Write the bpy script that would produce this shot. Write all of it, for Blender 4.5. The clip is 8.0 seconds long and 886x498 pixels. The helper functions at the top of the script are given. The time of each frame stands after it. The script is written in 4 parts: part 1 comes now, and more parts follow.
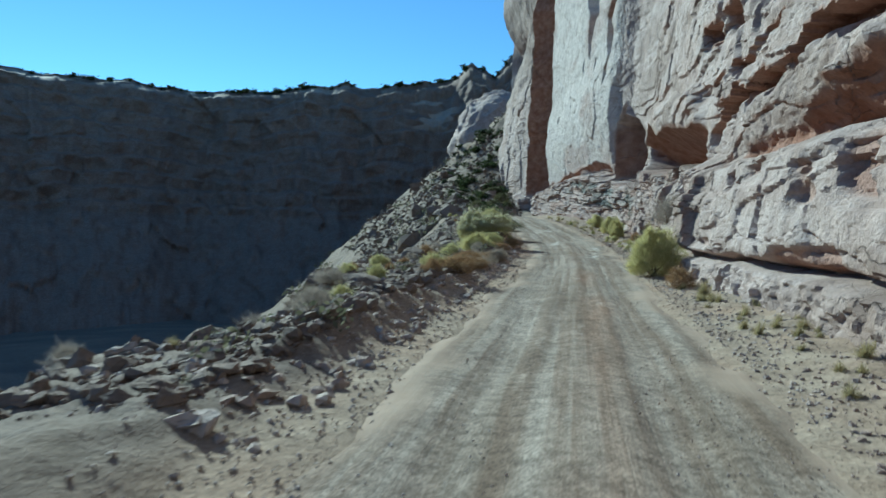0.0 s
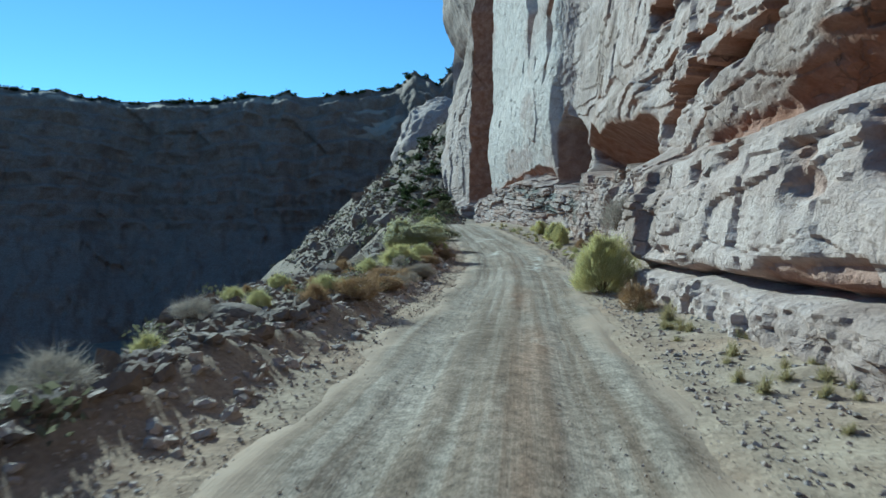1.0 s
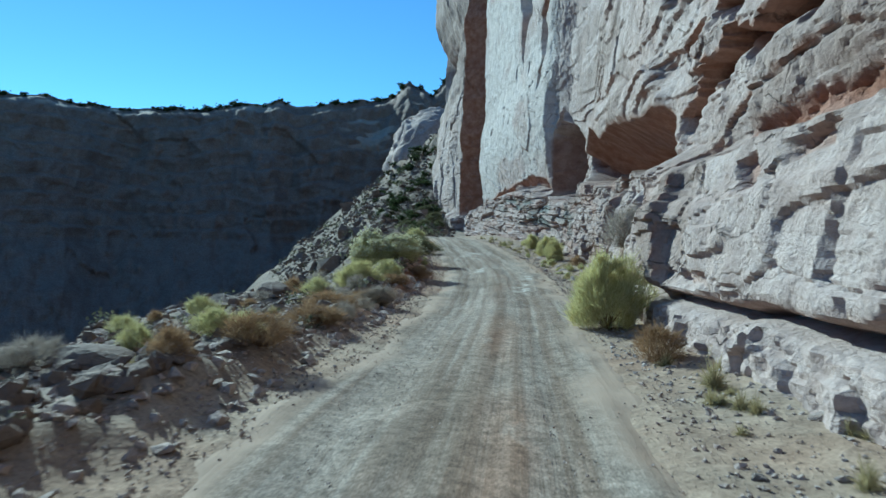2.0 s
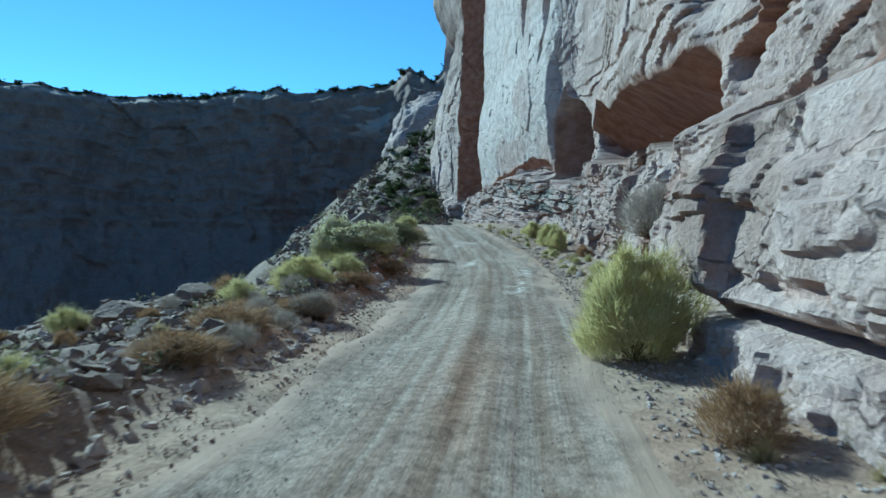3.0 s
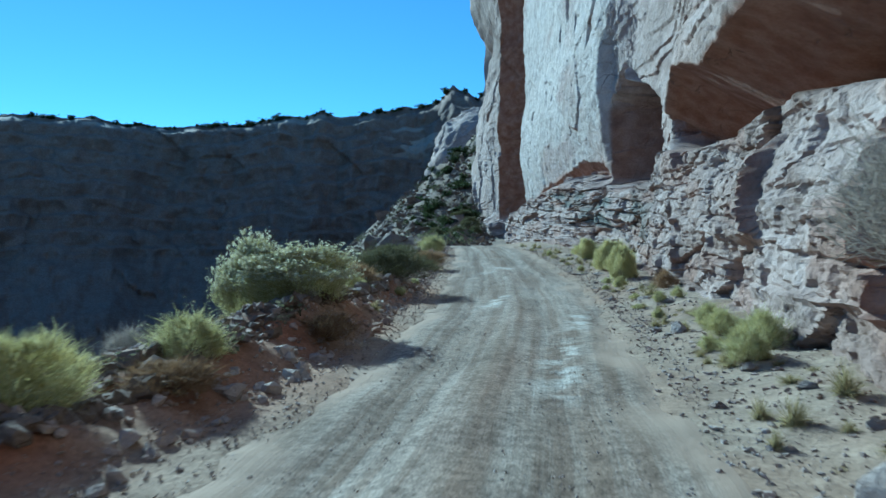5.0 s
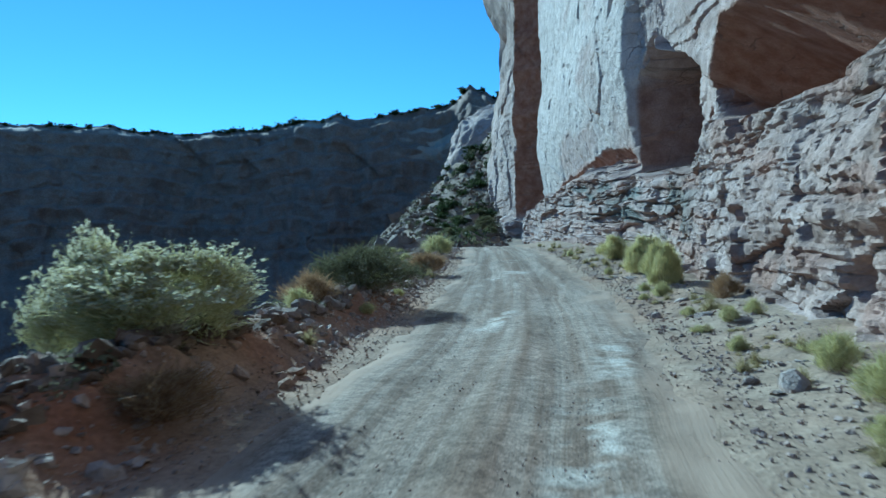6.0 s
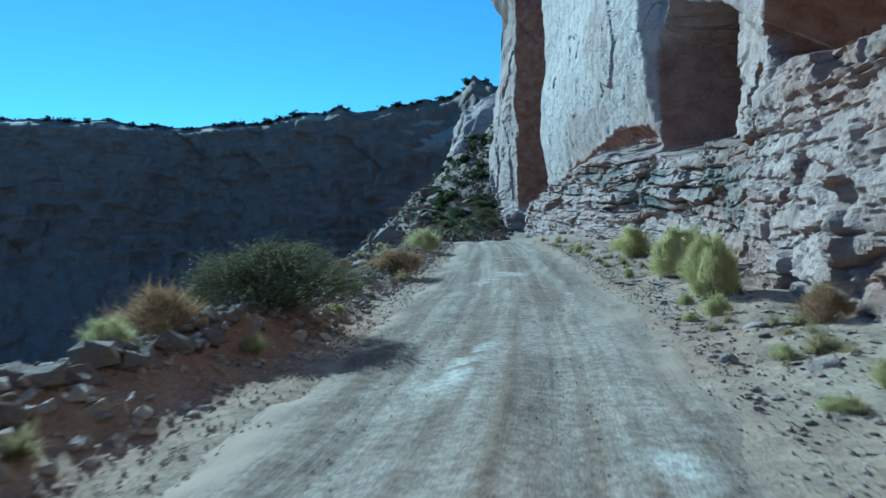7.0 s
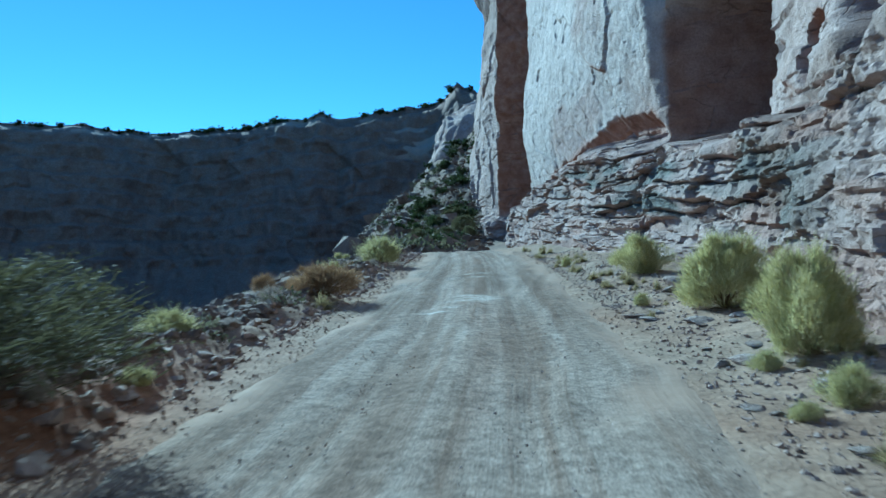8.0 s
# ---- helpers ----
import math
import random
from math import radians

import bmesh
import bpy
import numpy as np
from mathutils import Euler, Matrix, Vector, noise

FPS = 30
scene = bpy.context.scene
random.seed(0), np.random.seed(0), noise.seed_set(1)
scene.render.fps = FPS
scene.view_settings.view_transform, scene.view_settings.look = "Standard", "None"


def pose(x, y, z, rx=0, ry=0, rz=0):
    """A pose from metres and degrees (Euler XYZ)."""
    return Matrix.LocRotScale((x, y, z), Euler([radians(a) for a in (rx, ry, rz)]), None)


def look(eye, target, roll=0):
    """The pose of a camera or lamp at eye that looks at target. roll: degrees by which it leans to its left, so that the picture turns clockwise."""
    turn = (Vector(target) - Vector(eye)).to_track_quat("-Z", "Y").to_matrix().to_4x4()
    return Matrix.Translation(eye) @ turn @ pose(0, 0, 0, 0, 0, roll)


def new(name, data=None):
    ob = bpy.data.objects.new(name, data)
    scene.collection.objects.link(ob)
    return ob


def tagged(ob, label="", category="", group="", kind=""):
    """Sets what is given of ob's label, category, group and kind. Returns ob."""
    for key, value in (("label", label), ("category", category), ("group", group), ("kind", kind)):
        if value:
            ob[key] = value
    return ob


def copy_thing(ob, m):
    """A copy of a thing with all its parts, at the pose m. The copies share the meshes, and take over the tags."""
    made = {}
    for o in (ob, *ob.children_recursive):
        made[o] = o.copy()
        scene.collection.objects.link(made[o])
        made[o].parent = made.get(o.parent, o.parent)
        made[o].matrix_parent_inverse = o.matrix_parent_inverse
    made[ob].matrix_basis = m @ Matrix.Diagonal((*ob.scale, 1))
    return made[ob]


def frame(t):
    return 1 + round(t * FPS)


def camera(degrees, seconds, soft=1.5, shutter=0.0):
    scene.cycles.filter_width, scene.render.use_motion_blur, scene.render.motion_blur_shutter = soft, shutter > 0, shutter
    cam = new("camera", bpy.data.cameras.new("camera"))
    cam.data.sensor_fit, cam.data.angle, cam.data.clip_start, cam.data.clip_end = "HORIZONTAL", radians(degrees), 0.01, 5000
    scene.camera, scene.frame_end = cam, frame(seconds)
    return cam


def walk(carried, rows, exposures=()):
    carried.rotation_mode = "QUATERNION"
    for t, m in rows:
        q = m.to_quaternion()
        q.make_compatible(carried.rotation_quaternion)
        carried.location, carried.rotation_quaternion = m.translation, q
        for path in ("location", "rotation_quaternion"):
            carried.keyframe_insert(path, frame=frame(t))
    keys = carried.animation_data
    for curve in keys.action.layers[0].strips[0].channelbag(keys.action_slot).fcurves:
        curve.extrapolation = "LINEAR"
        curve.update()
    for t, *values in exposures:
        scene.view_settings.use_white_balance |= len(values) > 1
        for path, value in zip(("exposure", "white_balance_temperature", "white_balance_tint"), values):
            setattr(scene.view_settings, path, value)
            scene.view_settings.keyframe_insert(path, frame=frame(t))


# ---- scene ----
cam = camera(66.3, 8.0, shutter=0.3)
METRES, EYE, TILT, LEAN, TURN = 34.0, 1.55, -2.6, -1.7, 11.4
ROWS = [
    (0.0, 0.0, 0.0, 0.0, -0.0, 0.0, 0.0),
    (0.5, 0.0127, 0.0461, 0.0025, -3.09, 1.54, -0.61),
    (1.0, 0.0286, 0.098, 0.0046, -4.26, 0.7, 1.5),
    (1.5, 0.0412, 0.1484, 0.0075, -4.88, 2.07, 0.64),
    (3.0, 0.0851, 0.3169, 0.0146, -4.51, 0.73, 0.99),
    (3.5, 0.0982, 0.374, 0.0177, -3.67, 2.1, 0.7),
    (4.0, 0.1103, 0.4306, 0.0204, -2.73, 3.13, 1.63),
    (4.5, 0.1218, 0.4912, 0.0229, -1.44, 2.6, 1.74),
    (6.0, 0.1566, 0.6845, 0.0297, 1.72, 2.92, 3.29),
    (6.5, 0.1653, 0.752, 0.0327, 1.29, 2.44, 0.98),
    (7.0, 0.1776, 0.8269, 0.0369, 2.24, 2.45, 3.49),
    (7.5, 0.1876, 0.9008, 0.0413, 1.2, 3.07, 1.65),
    (8.0, 0.1984, 0.9775, 0.0449, 0.95, 3.17, 3.35),
]
walk(cam, [(t, pose(0, 0, EYE, TILT, LEAN, TURN) @ pose(METRES * x, METRES * y, METRES * z, 90 + pitch, roll, yaw)) for t, x, y, z, yaw, pitch, roll in ROWS], [(0.0, 0.40, 5200, -19.0), (1.5, 0.41, 5000, -19.0), (3.0, 0.42, 4700, -21.0), (6.0, 0.42, 4400, -22.0), (8.0, 0.42, 4300, -22.0)])

# ---------------------------------------------------------------- light
SUN_AZ, SUN_EL = -43.5, 28.0      # degrees from +y towards +x; above the horizon
world = bpy.data.worlds.new("sky")
scene.world = world
world.use_nodes = True
wn = world.node_tree
sky = wn.nodes.new("ShaderNodeTexSky")
sky.sky_type, sky.sun_disc = "NISHITA", False
sky.sun_elevation, sky.sun_rotation = radians(SUN_EL), radians(SUN_AZ)
sky.altitude, sky.air_density, sky.dust_density, sky.ozone_density = 1500, 0.86, 0.0, 4.8
wn.links.new(sky.outputs[0], wn.nodes["Background"].inputs[0])
wn.nodes["Background"].inputs[1].default_value = 0.117
sun = new("sun", bpy.data.lights.new("sun", "SUN"))
sun.data.energy, sun.data.angle, sun.data.color = 5.0, radians(0.53), (1.0, 0.95, 0.88)
to_sun = Vector((math.sin(radians(SUN_AZ)) * math.cos(radians(SUN_EL)), math.cos(radians(SUN_AZ)) * math.cos(radians(SUN_EL)), math.sin(radians(SUN_EL))))
sun.matrix_world = look(to_sun * 50, (0, 0, 0))


# ---------------------------------------------------------------- noise on arrays
def lattice(i, j, k, seed):
    h = (i * 374761393 + j * 668265263 + k * 2147483647 + seed * 1274126177) & 0xFFFFFFFF
    h = ((h ^ (h >> 13)) * 1274126177) & 0xFFFFFFFF
    h = ((h ^ (h >> 15)) * 2246822519) & 0xFFFFFFFF
    return ((h ^ (h >> 16)) & 0xFFFFFF) / 16777215.0


def chance(i, j=0, seed=0):
    """An even random number from 0 to 1 for each pair of whole numbers."""
    i, j = np.broadcast_arrays(np.asarray(i, dtype=np.int64), np.asarray(j, dtype=np.int64))
    return lattice(i, j, 7, seed)


def vnoise(x, y, z=0.0, seed=0):
    """Smooth value noise from -1 to 1."""
    x, y, z = np.broadcast_arrays(np.asarray(x, float), np.asarray(y, float), np.asarray(z, float))
    i, j, k = (np.floor(a).astype(np.int64) for a in (x, y, z))
    u, v, w = (a - b for a, b in ((x, i), (y, j), (z, k)))
    u, v, w = (a * a * a * (a * (a * 6 - 15) + 10) for a in (u, v, w))
    out = 0.0
    for a in (0, 1):
        for b in (0, 1):
            for c in (0, 1):
                out = out + lattice(i + a, j + b, k + c, seed) * (u if a else 1 - u) * (v if b else 1 - v) * (w if c else 1 - w)
    return out * 2 - 1


def fbm(x, y, z=0.0, octaves=4, seed=0, gain=0.5):
    total, amp = 0.0, 1.0
    for o in range(octaves):
        f = 2.03 ** o
        total = total + amp * vnoise(x * f, y * f, z * f, seed + o)
        amp *= gain
    return total


def step(a, b, x):
    t = np.clip((np.asarray(x, float) - a) / (b - a), 0, 1)
    return t * t * (3 - 2 * t)


def window(x, a, b, soft):
    return step(a - soft, a + soft, x) * (1 - step(b - soft, b + soft, x))


def at(y, *pairs):
    """A line through (y, value) stations."""
    return np.interp(y, [p[0] for p in pairs], [p[1] for p in pairs])


# ---------------------------------------------------------------- the plan
def road_x(y):
    return at(y, (-40, 1.5), (-10, 0.2), (8, 0.05), (20, 0.0), (26, -0.15), (31, -0.4), (36, -0.8), (42, -1.5), (50, -2.7), (58, -4.0), (66, -5.6), (72, -7.2), (80, -10.5), (92, -18))


def road_z(y):
    return at(y, (-40, -0.3), (0, 0.0), (10, 0.03), (20, 0.12), (28, 0.25), (34, 0.34), (40, 0.5), (46, 0.75), (52, 1.08), (58, 1.42), (64, 1.75), (69, 1.95), (75, 1.95), (85, 1.3))


def road_half(y):
    return at(y, (0, 1.95), (20, 1.85), (31, 2.1), (42, 2.5), (58, 2.5), (70, 2.2))


def smooth_line(f, y, r=2.0):
    return sum(f(y + r * k) * w for k, w in ((-1, 0.17), (-0.5, 0.2), (0, 0.26), (0.5, 0.2), (1, 0.17)))


def shelf_edge(y):
    """How far left of the road's middle the ground breaks away to the canyon."""
    return at(y, (-40, 4.0), (0, 4.5), (12, 5.0), (20, 8.0), (27, 6.6), (34, 6.0), (42, 6.6), (50, 6.4), (60, 6.0), (70, 7.0), (90, 8), (110, 14), (150, 27), (220, 48))


def ground_z(x, y):
    x, y = np.asarray(x, float), np.asarray(y, float)
    xc, zr = smooth_line(road_x, y), smooth_line(road_z, y)
    far = step(70, 96, y)
    xc = np.where(y > 72, at(y, (72, -7.2), (90, -9.0), (110, -10), (150, -9), (260, 0)), xc)
    zr = zr * (1 - far) + far * at(y, (70, 2.0), (95, 4.6), (130, 8.0), (220, 12))
    d = x - xc
    hw = smooth_line(road_half, y)
    n1, n2, n3 = fbm(x / 5, y / 5, 0, 3, 11), fbm(x / 1.1, y / 1.1, 0, 3, 21), fbm(x / 0.3, y / 0.3, 0, 2, 31)
    right = step(0, 1, (d - hw) / 1.2)
    z = zr + right * (0.05 + 0.10 * np.clip(d - hw, 0, 6)) + right * (0.07 * n2 + 0.03 * n3)
    left = step(0, 1, (-d - hw) / 0.9)
    mound = 0.42 * np.exp(-((y - 27.5) / 4.2) ** 2 - ((d + 3.7) / 1.3) ** 2) + 0.32 * np.exp(-((y - 38) / 3.5) ** 2 - ((d + 3.5) / 1.1) ** 2)
    berm = 0.20 * np.exp(-((d + hw + 1.1) / 0.8) ** 2) * (1 + 0.8 * n1)
    z = z + left * (berm + mound + at(y, (18, 0.06), (26, 0.12)) * n2 + 0.05 * n3 - 0.07 * np.clip(-d - hw - 1.4, 0, 9))
    # beyond the bend the slope of fallen rock rises to the foot of the far cliff
    e = shelf_edge(y)
    over = -d - e
    hill = step(92, 150, y)
    z = z + hill * 0.8 * np.clip(e + d, 0, 60) + hill * (1.6 * n1 + 0.9 * n2)
    drop = np.clip(over + 0.9 * n1 + 0.35 * n2, 0, None)
    z = z - (0.86 * drop) + left * step(0, 6, drop) * (0.7 * n1 + 0.5 * n2)
    floor_z = -38 + 2.0 * fbm(x / 60, y / 60, 0, 3, 41)
    z = np.maximum(z, floor_z)
    back = step(300, 700, np.hypot(x, y))
    z = z * (1 - back) + back * floor_z
    z = z + 0.004 * (1 - step(0.9, 1.3, np.abs(d) / hw)) * (y < 86)
    road_bed = 1 - step(0.52, 0.98, np.abs(d) / hw)
    return z - np.where(y < 86, road_bed, 0) * 0.13


# ---------------------------------------------------------------- materials
def material(name):
    m = bpy.data.materials.new(name)
    m.use_nodes = True
    nt = m.node_tree
    return m, nt, nt.nodes["Principled BSDF"]


def node(nt, kind, **sets):
    n = nt.nodes.new(kind)
    for key, value in sets.items():
        n.inputs[key.replace("_", " ")].default_value = value
    return n


def ramp(nt, source, *stops):
    n = nt.nodes.new("ShaderNodeValToRGB")
    while len(n.color_ramp.elements) < len(stops):
        n.color_ramp.elements.new(0.5)
    for e, (p, c) in zip(n.color_ramp.elements, stops):
        e.position, e.color = p, (*c, 1) if len(c) == 3 else c
    nt.links.new(source, n.inputs[0])
    return n.outputs[0]


def mix(nt, a, b, factor, blend="MIX"):
    n = nt.nodes.new("ShaderNodeMix")
    n.data_type, n.blend_type = "RGBA", blend
    for socket, value in ((n.inputs["Factor"], factor), (n.inputs["A"], a), (n.inputs["B"], b)):
        if isinstance(value, bpy.types.NodeSocket):
            nt.links.new(value, socket)
        elif isinstance(value, (int, float)):
            socket.default_value = value
        else:
            socket.default_value = (*value, 1)
    return n.outputs["Result"]


def noise_tex(nt, scale, detail=5, stretch=None, rough=0.6):
    co = nt.nodes.new("ShaderNodeTexCoord").outputs["Object"]
    if stretch:
        mp = nt.nodes.new("ShaderNodeMapping")
        mp.inputs["Scale"].default_value = stretch
        nt.links.new(co, mp.inputs[0])
        co = mp.outputs[0]
    n = node(nt, "ShaderNodeTexNoise", Scale=scale, Detail=detail, Roughness=rough)
    nt.links.new(co, n.inputs["Vector"])
    return n.outputs["Fac"]


def attribute(nt, name):
    n = nt.nodes.new("ShaderNodeAttribute")
    n.attribute_name = name
    return n.outputs["Fac"]


def bump(nt, bsdf, *layers):
    last = None
    for source, strength, distance in layers:
        n = node(nt, "ShaderNodeBump", Strength=strength, Distance=distance)
        nt.links.new(source, n.inputs["Height"])
        if last:
            nt.links.new(last, n.inputs["Normal"])
        last = n.outputs[0]
    nt.links.new(last, bsdf.inputs["Normal"])


def crack_tex(nt, scale, thin):
    """0 in the cracks between angular pieces of rock, 1 elsewhere."""
    co = nt.nodes.new("ShaderNodeTexCoord").outputs["Object"]
    warp = node(nt, "ShaderNodeTexNoise", Scale=1.3 * scale, Detail=4)
    nt.links.new(co, warp.inputs["Vector"])
    add = nt.nodes.new("ShaderNodeVectorMath")
    add.operation = "MULTIPLY_ADD"
    nt.links.new(warp.outputs["Color"], add.inputs[0])
    add.inputs[1].default_value = (0.9 / scale,) * 3
    nt.links.new(co, add.inputs[2])
    mp = nt.nodes.new("ShaderNodeMapping")
    mp.inputs["Scale"].default_value = (0.7, 0.45, 1.6)
    mp.inputs["Rotation"].default_value = (radians(8), 0, 0)
    nt.links.new(add.outputs[0], mp.inputs[0])
    cell = node(nt, "ShaderNodeTexVoronoi", Scale=scale)
    cell.feature = "DISTANCE_TO_EDGE"
    nt.links.new(mp.outputs[0], cell.inputs["Vector"])
    edge = nt.nodes.new("ShaderNodeMapRange")
    edge.inputs["From Max"].default_value = thin
    nt.links.new(cell.outputs["Distance"], edge.inputs[0])
    return edge.outputs[0]


def rock_material(name, pale, warm, fresh, dark, streaks=1.0):
    m, nt, b = material(name)
    big, mid, fine = noise_tex(nt, 0.22, 4), noise_tex(nt, 1.6, 6), noise_tex(nt, 14, 6)
    streak = noise_tex(nt, 1.1, 5, (1.0, 1.0, 0.12))
    layer = noise_tex(nt, 1.0, 5, (0.15, 0.15, 4.0))
    skin = mix(nt, pale, warm, ramp(nt, big, (0.45, (0, 0, 0)), (0.66, (0.9, 0.9, 0.9))))
    skin = mix(nt, skin, warm, ramp(nt, layer, (0.50, (0, 0, 0)), (0.72, (0.7, 0.7, 0.7))))
    skin = mix(nt, skin, dark, ramp(nt, streak, (0.56, (0, 0, 0)), (0.80, (0.75 * streaks,) * 3)))
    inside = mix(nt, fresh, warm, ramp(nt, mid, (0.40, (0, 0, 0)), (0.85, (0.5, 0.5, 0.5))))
    skin = mix(nt, skin, (0.62, 0.56, 0.52), attribute(nt, "bleached"))
    skin = mix(nt, skin, (0.18, 0.185, 0.17), attribute(nt, "shale"))
    # desert varnish patches, plus shade painted into the alcove and pillar head
    skin = mix(nt, skin, (0.205, 0.14, 0.108), attribute(nt, "varnish_shade"))
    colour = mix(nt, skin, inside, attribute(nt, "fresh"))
    colour = mix(nt, colour, ramp(nt, mid, (0.25, (0.55, 0.50, 0.48)), (0.60, (1, 1, 1)), (0.80, (1.1, 1.06, 1.02))), 0.75, "MULTIPLY")
    colour = mix(nt, colour, ramp(nt, fine, (0.3, (0.62, 0.60, 0.58)), (0.62, (1, 1, 1))), 0.6, "MULTIPLY")
    joints, hair = crack_tex(nt, 0.9, 0.030), crack_tex(nt, 3.4, 0.045)
    some = ramp(nt, noise_tex(nt, 0.45, 3), (0.50, (0, 0, 0)), (0.62, (1, 1, 1)))
    joints = mix(nt, (1, 1, 1), joints, some)
    hair = mix(nt, (1, 1, 1), hair, ramp(nt, mid, (0.48, (0, 0, 0)), (0.62, (1, 1, 1))))
    colour = mix(nt, colour, (0.16, 0.11, 0.09), ramp(nt, joints, (0.0, (0.55, 0.55, 0.55)), (1.0, (0, 0, 0))))
    nt.links.new(colour, b.inputs["Base Color"])
    b.inputs["Roughness"].default_value = 0.9
    b.inputs["Specular IOR Level"].default_value = 0.25
    bump(nt, b, (mid, 0.5, 0.10), (joints, 0.8, 0.08), (hair, 0.6, 0.025), (streak, 0.2 * streaks, 0.05), (fine, 0.9, 0.05))
    return m


CLIFF = rock_material("sandstone", (0.49, 0.397, 0.36), (0.445, 0.335, 0.29), (0.31, 0.155, 0.10), (0.21, 0.15, 0.125))
BOULDER = rock_material("fallen_sandstone", (0.50, 0.43, 0.39), (0.40, 0.28, 0.22), (0.36, 0.16, 0.09), (0.26, 0.19, 0.16))
VARNISHED = rock_material("varnished_boulder", (0.235, 0.185, 0.155), (0.20, 0.145, 0.112), (0.36, 0.16, 0.09), (0.15, 0.11, 0.09))
# far wall: sandstone with the wall's shade put into a darker colour
MESA = rock_material("shaded_far_sandstone", (0.27, 0.20, 0.165), (0.23, 0.15, 0.115), (0.50, 0.42, 0.36), (0.16, 0.115, 0.095), 0.25)


def soil_material():
    m, nt, b = material("desert_soil")
    big, mid, fine = noise_tex(nt, 0.35, 4), noise_tex(nt, 2.6, 6), noise_tex(nt, 22, 6)
    colour = mix(nt, (0.375, 0.305, 0.24), (0.34, 0.245, 0.18), ramp(nt, big, (0.42, (0, 0, 0)), (0.66, (1, 1, 1))))
    colour = mix(nt, colour, (0.30, 0.12, 0.065), attribute(nt, "red"))
    colour = mix(nt, colour, (0.19, 0.16, 0.14), attribute(nt, "rubble"))
    colour = mix(nt, colour, ramp(nt, mid, (0.3, (0.6, 0.56, 0.52)), (0.62, (1.06, 1.04, 1.0))), 0.8, "MULTIPLY")
    colour = mix(nt, colour, ramp(nt, fine, (0.32, (0.55, 0.52, 0.5)), (0.6, (1.05, 1.05, 1.05))), 0.7, "MULTIPLY")
    nt.links.new(colour, b.inputs["Base Color"])
    b.inputs["Roughness"].default_value = 0.95
    b.inputs["Specular IOR Level"].default_value = 0.15
    bump(nt, b, (mid, 0.6, 0.08), (fine, 0.7, 0.02))
    return m


def road_material():
    m, nt, b = material("packed_dirt")
    big, fine, grit = noise_tex(nt, 0.7, 4), noise_tex(nt, 9, 7), noise_tex(nt, 45, 5)
    lanes = nt.nodes.new("ShaderNodeCombineXYZ")
    for socket, key, size in ((0, "lane", 4.0), (1, "along", 100.0)):
        n = nt.nodes.new("ShaderNodeMath")
        n.operation = "MULTIPLY"
        n.inputs[1].default_value = size
        nt.links.new(attribute(nt, key), n.inputs[0])
        nt.links.new(n.outputs[0], lanes.inputs[socket])

    def lane_noise(stretch, detail=5):
        mp = nt.nodes.new("ShaderNodeMapping")
        mp.inputs["Scale"].default_value = stretch
        nt.links.new(lanes.outputs[0], mp.inputs[0])
        n = node(nt, "ShaderNodeTexNoise", Scale=1.0, Detail=detail, Roughness=0.6)
        nt.links.new(mp.outputs[0], n.inputs["Vector"])
        return n.outputs["Fac"]

    tracks, patch, washed = lane_noise((5.5, 0.09, 1)), lane_noise((1.7, 0.55, 1)), lane_noise((2.2, 0.16, 1), 3)
    colour = mix(nt, (0.37, 0.325, 0.28), (0.25, 0.198, 0.158), ramp(nt, tracks, (0.42, (0.03, 0.03, 0.03)), (0.59, (0.97, 0.97, 0.97))))
    colour = mix(nt, colour, (0.33, 0.215, 0.15), attribute(nt, "crown"))
    colour = mix(nt, colour, (0.54, 0.50, 0.45), ramp(nt, patch, (0.60, (0, 0, 0)), (0.72, (0.6, 0.6, 0.6))))
    colour = mix(nt, colour, (0.60, 0.58, 0.54), attribute(nt, "pale"))
    colour = mix(nt, colour, ramp(nt, washed, (0.36, (0.72, 0.67, 0.62)), (0.56, (1.06, 1.06, 1.06))), 0.8, "MULTIPLY")
    colour = mix(nt, colour, ramp(nt, big, (0.3, (0.8, 0.77, 0.74)), (0.65, (1.08, 1.06, 1.04))), 0.8, "MULTIPLY")
    colour = mix(nt, colour, ramp(nt, fine, (0.34, (0.5, 0.48, 0.46)), (0.6, (1.1, 1.09, 1.08))), 0.8, "MULTIPLY")
    colour = mix(nt, colour, ramp(nt, grit, (0.35, (0.42, 0.40, 0.38)), (0.62, (1.16, 1.16, 1.16))), 0.85, "MULTIPLY")
    colour = mix(nt, colour, mix(nt, (0.375, 0.305, 0.24), (0.34, 0.245, 0.18), big), attribute(nt, "edge"))
    nt.links.new(colour, b.inputs["Base Color"])
    b.inputs["Roughness"].default_value = 0.95
    b.inputs["Specular IOR Level"].default_value = 0.15
    bump(nt, b, (tracks, 0.4, 0.05), (fine, 0.35, 0.02), (grit, 0.4, 0.008))
    return m


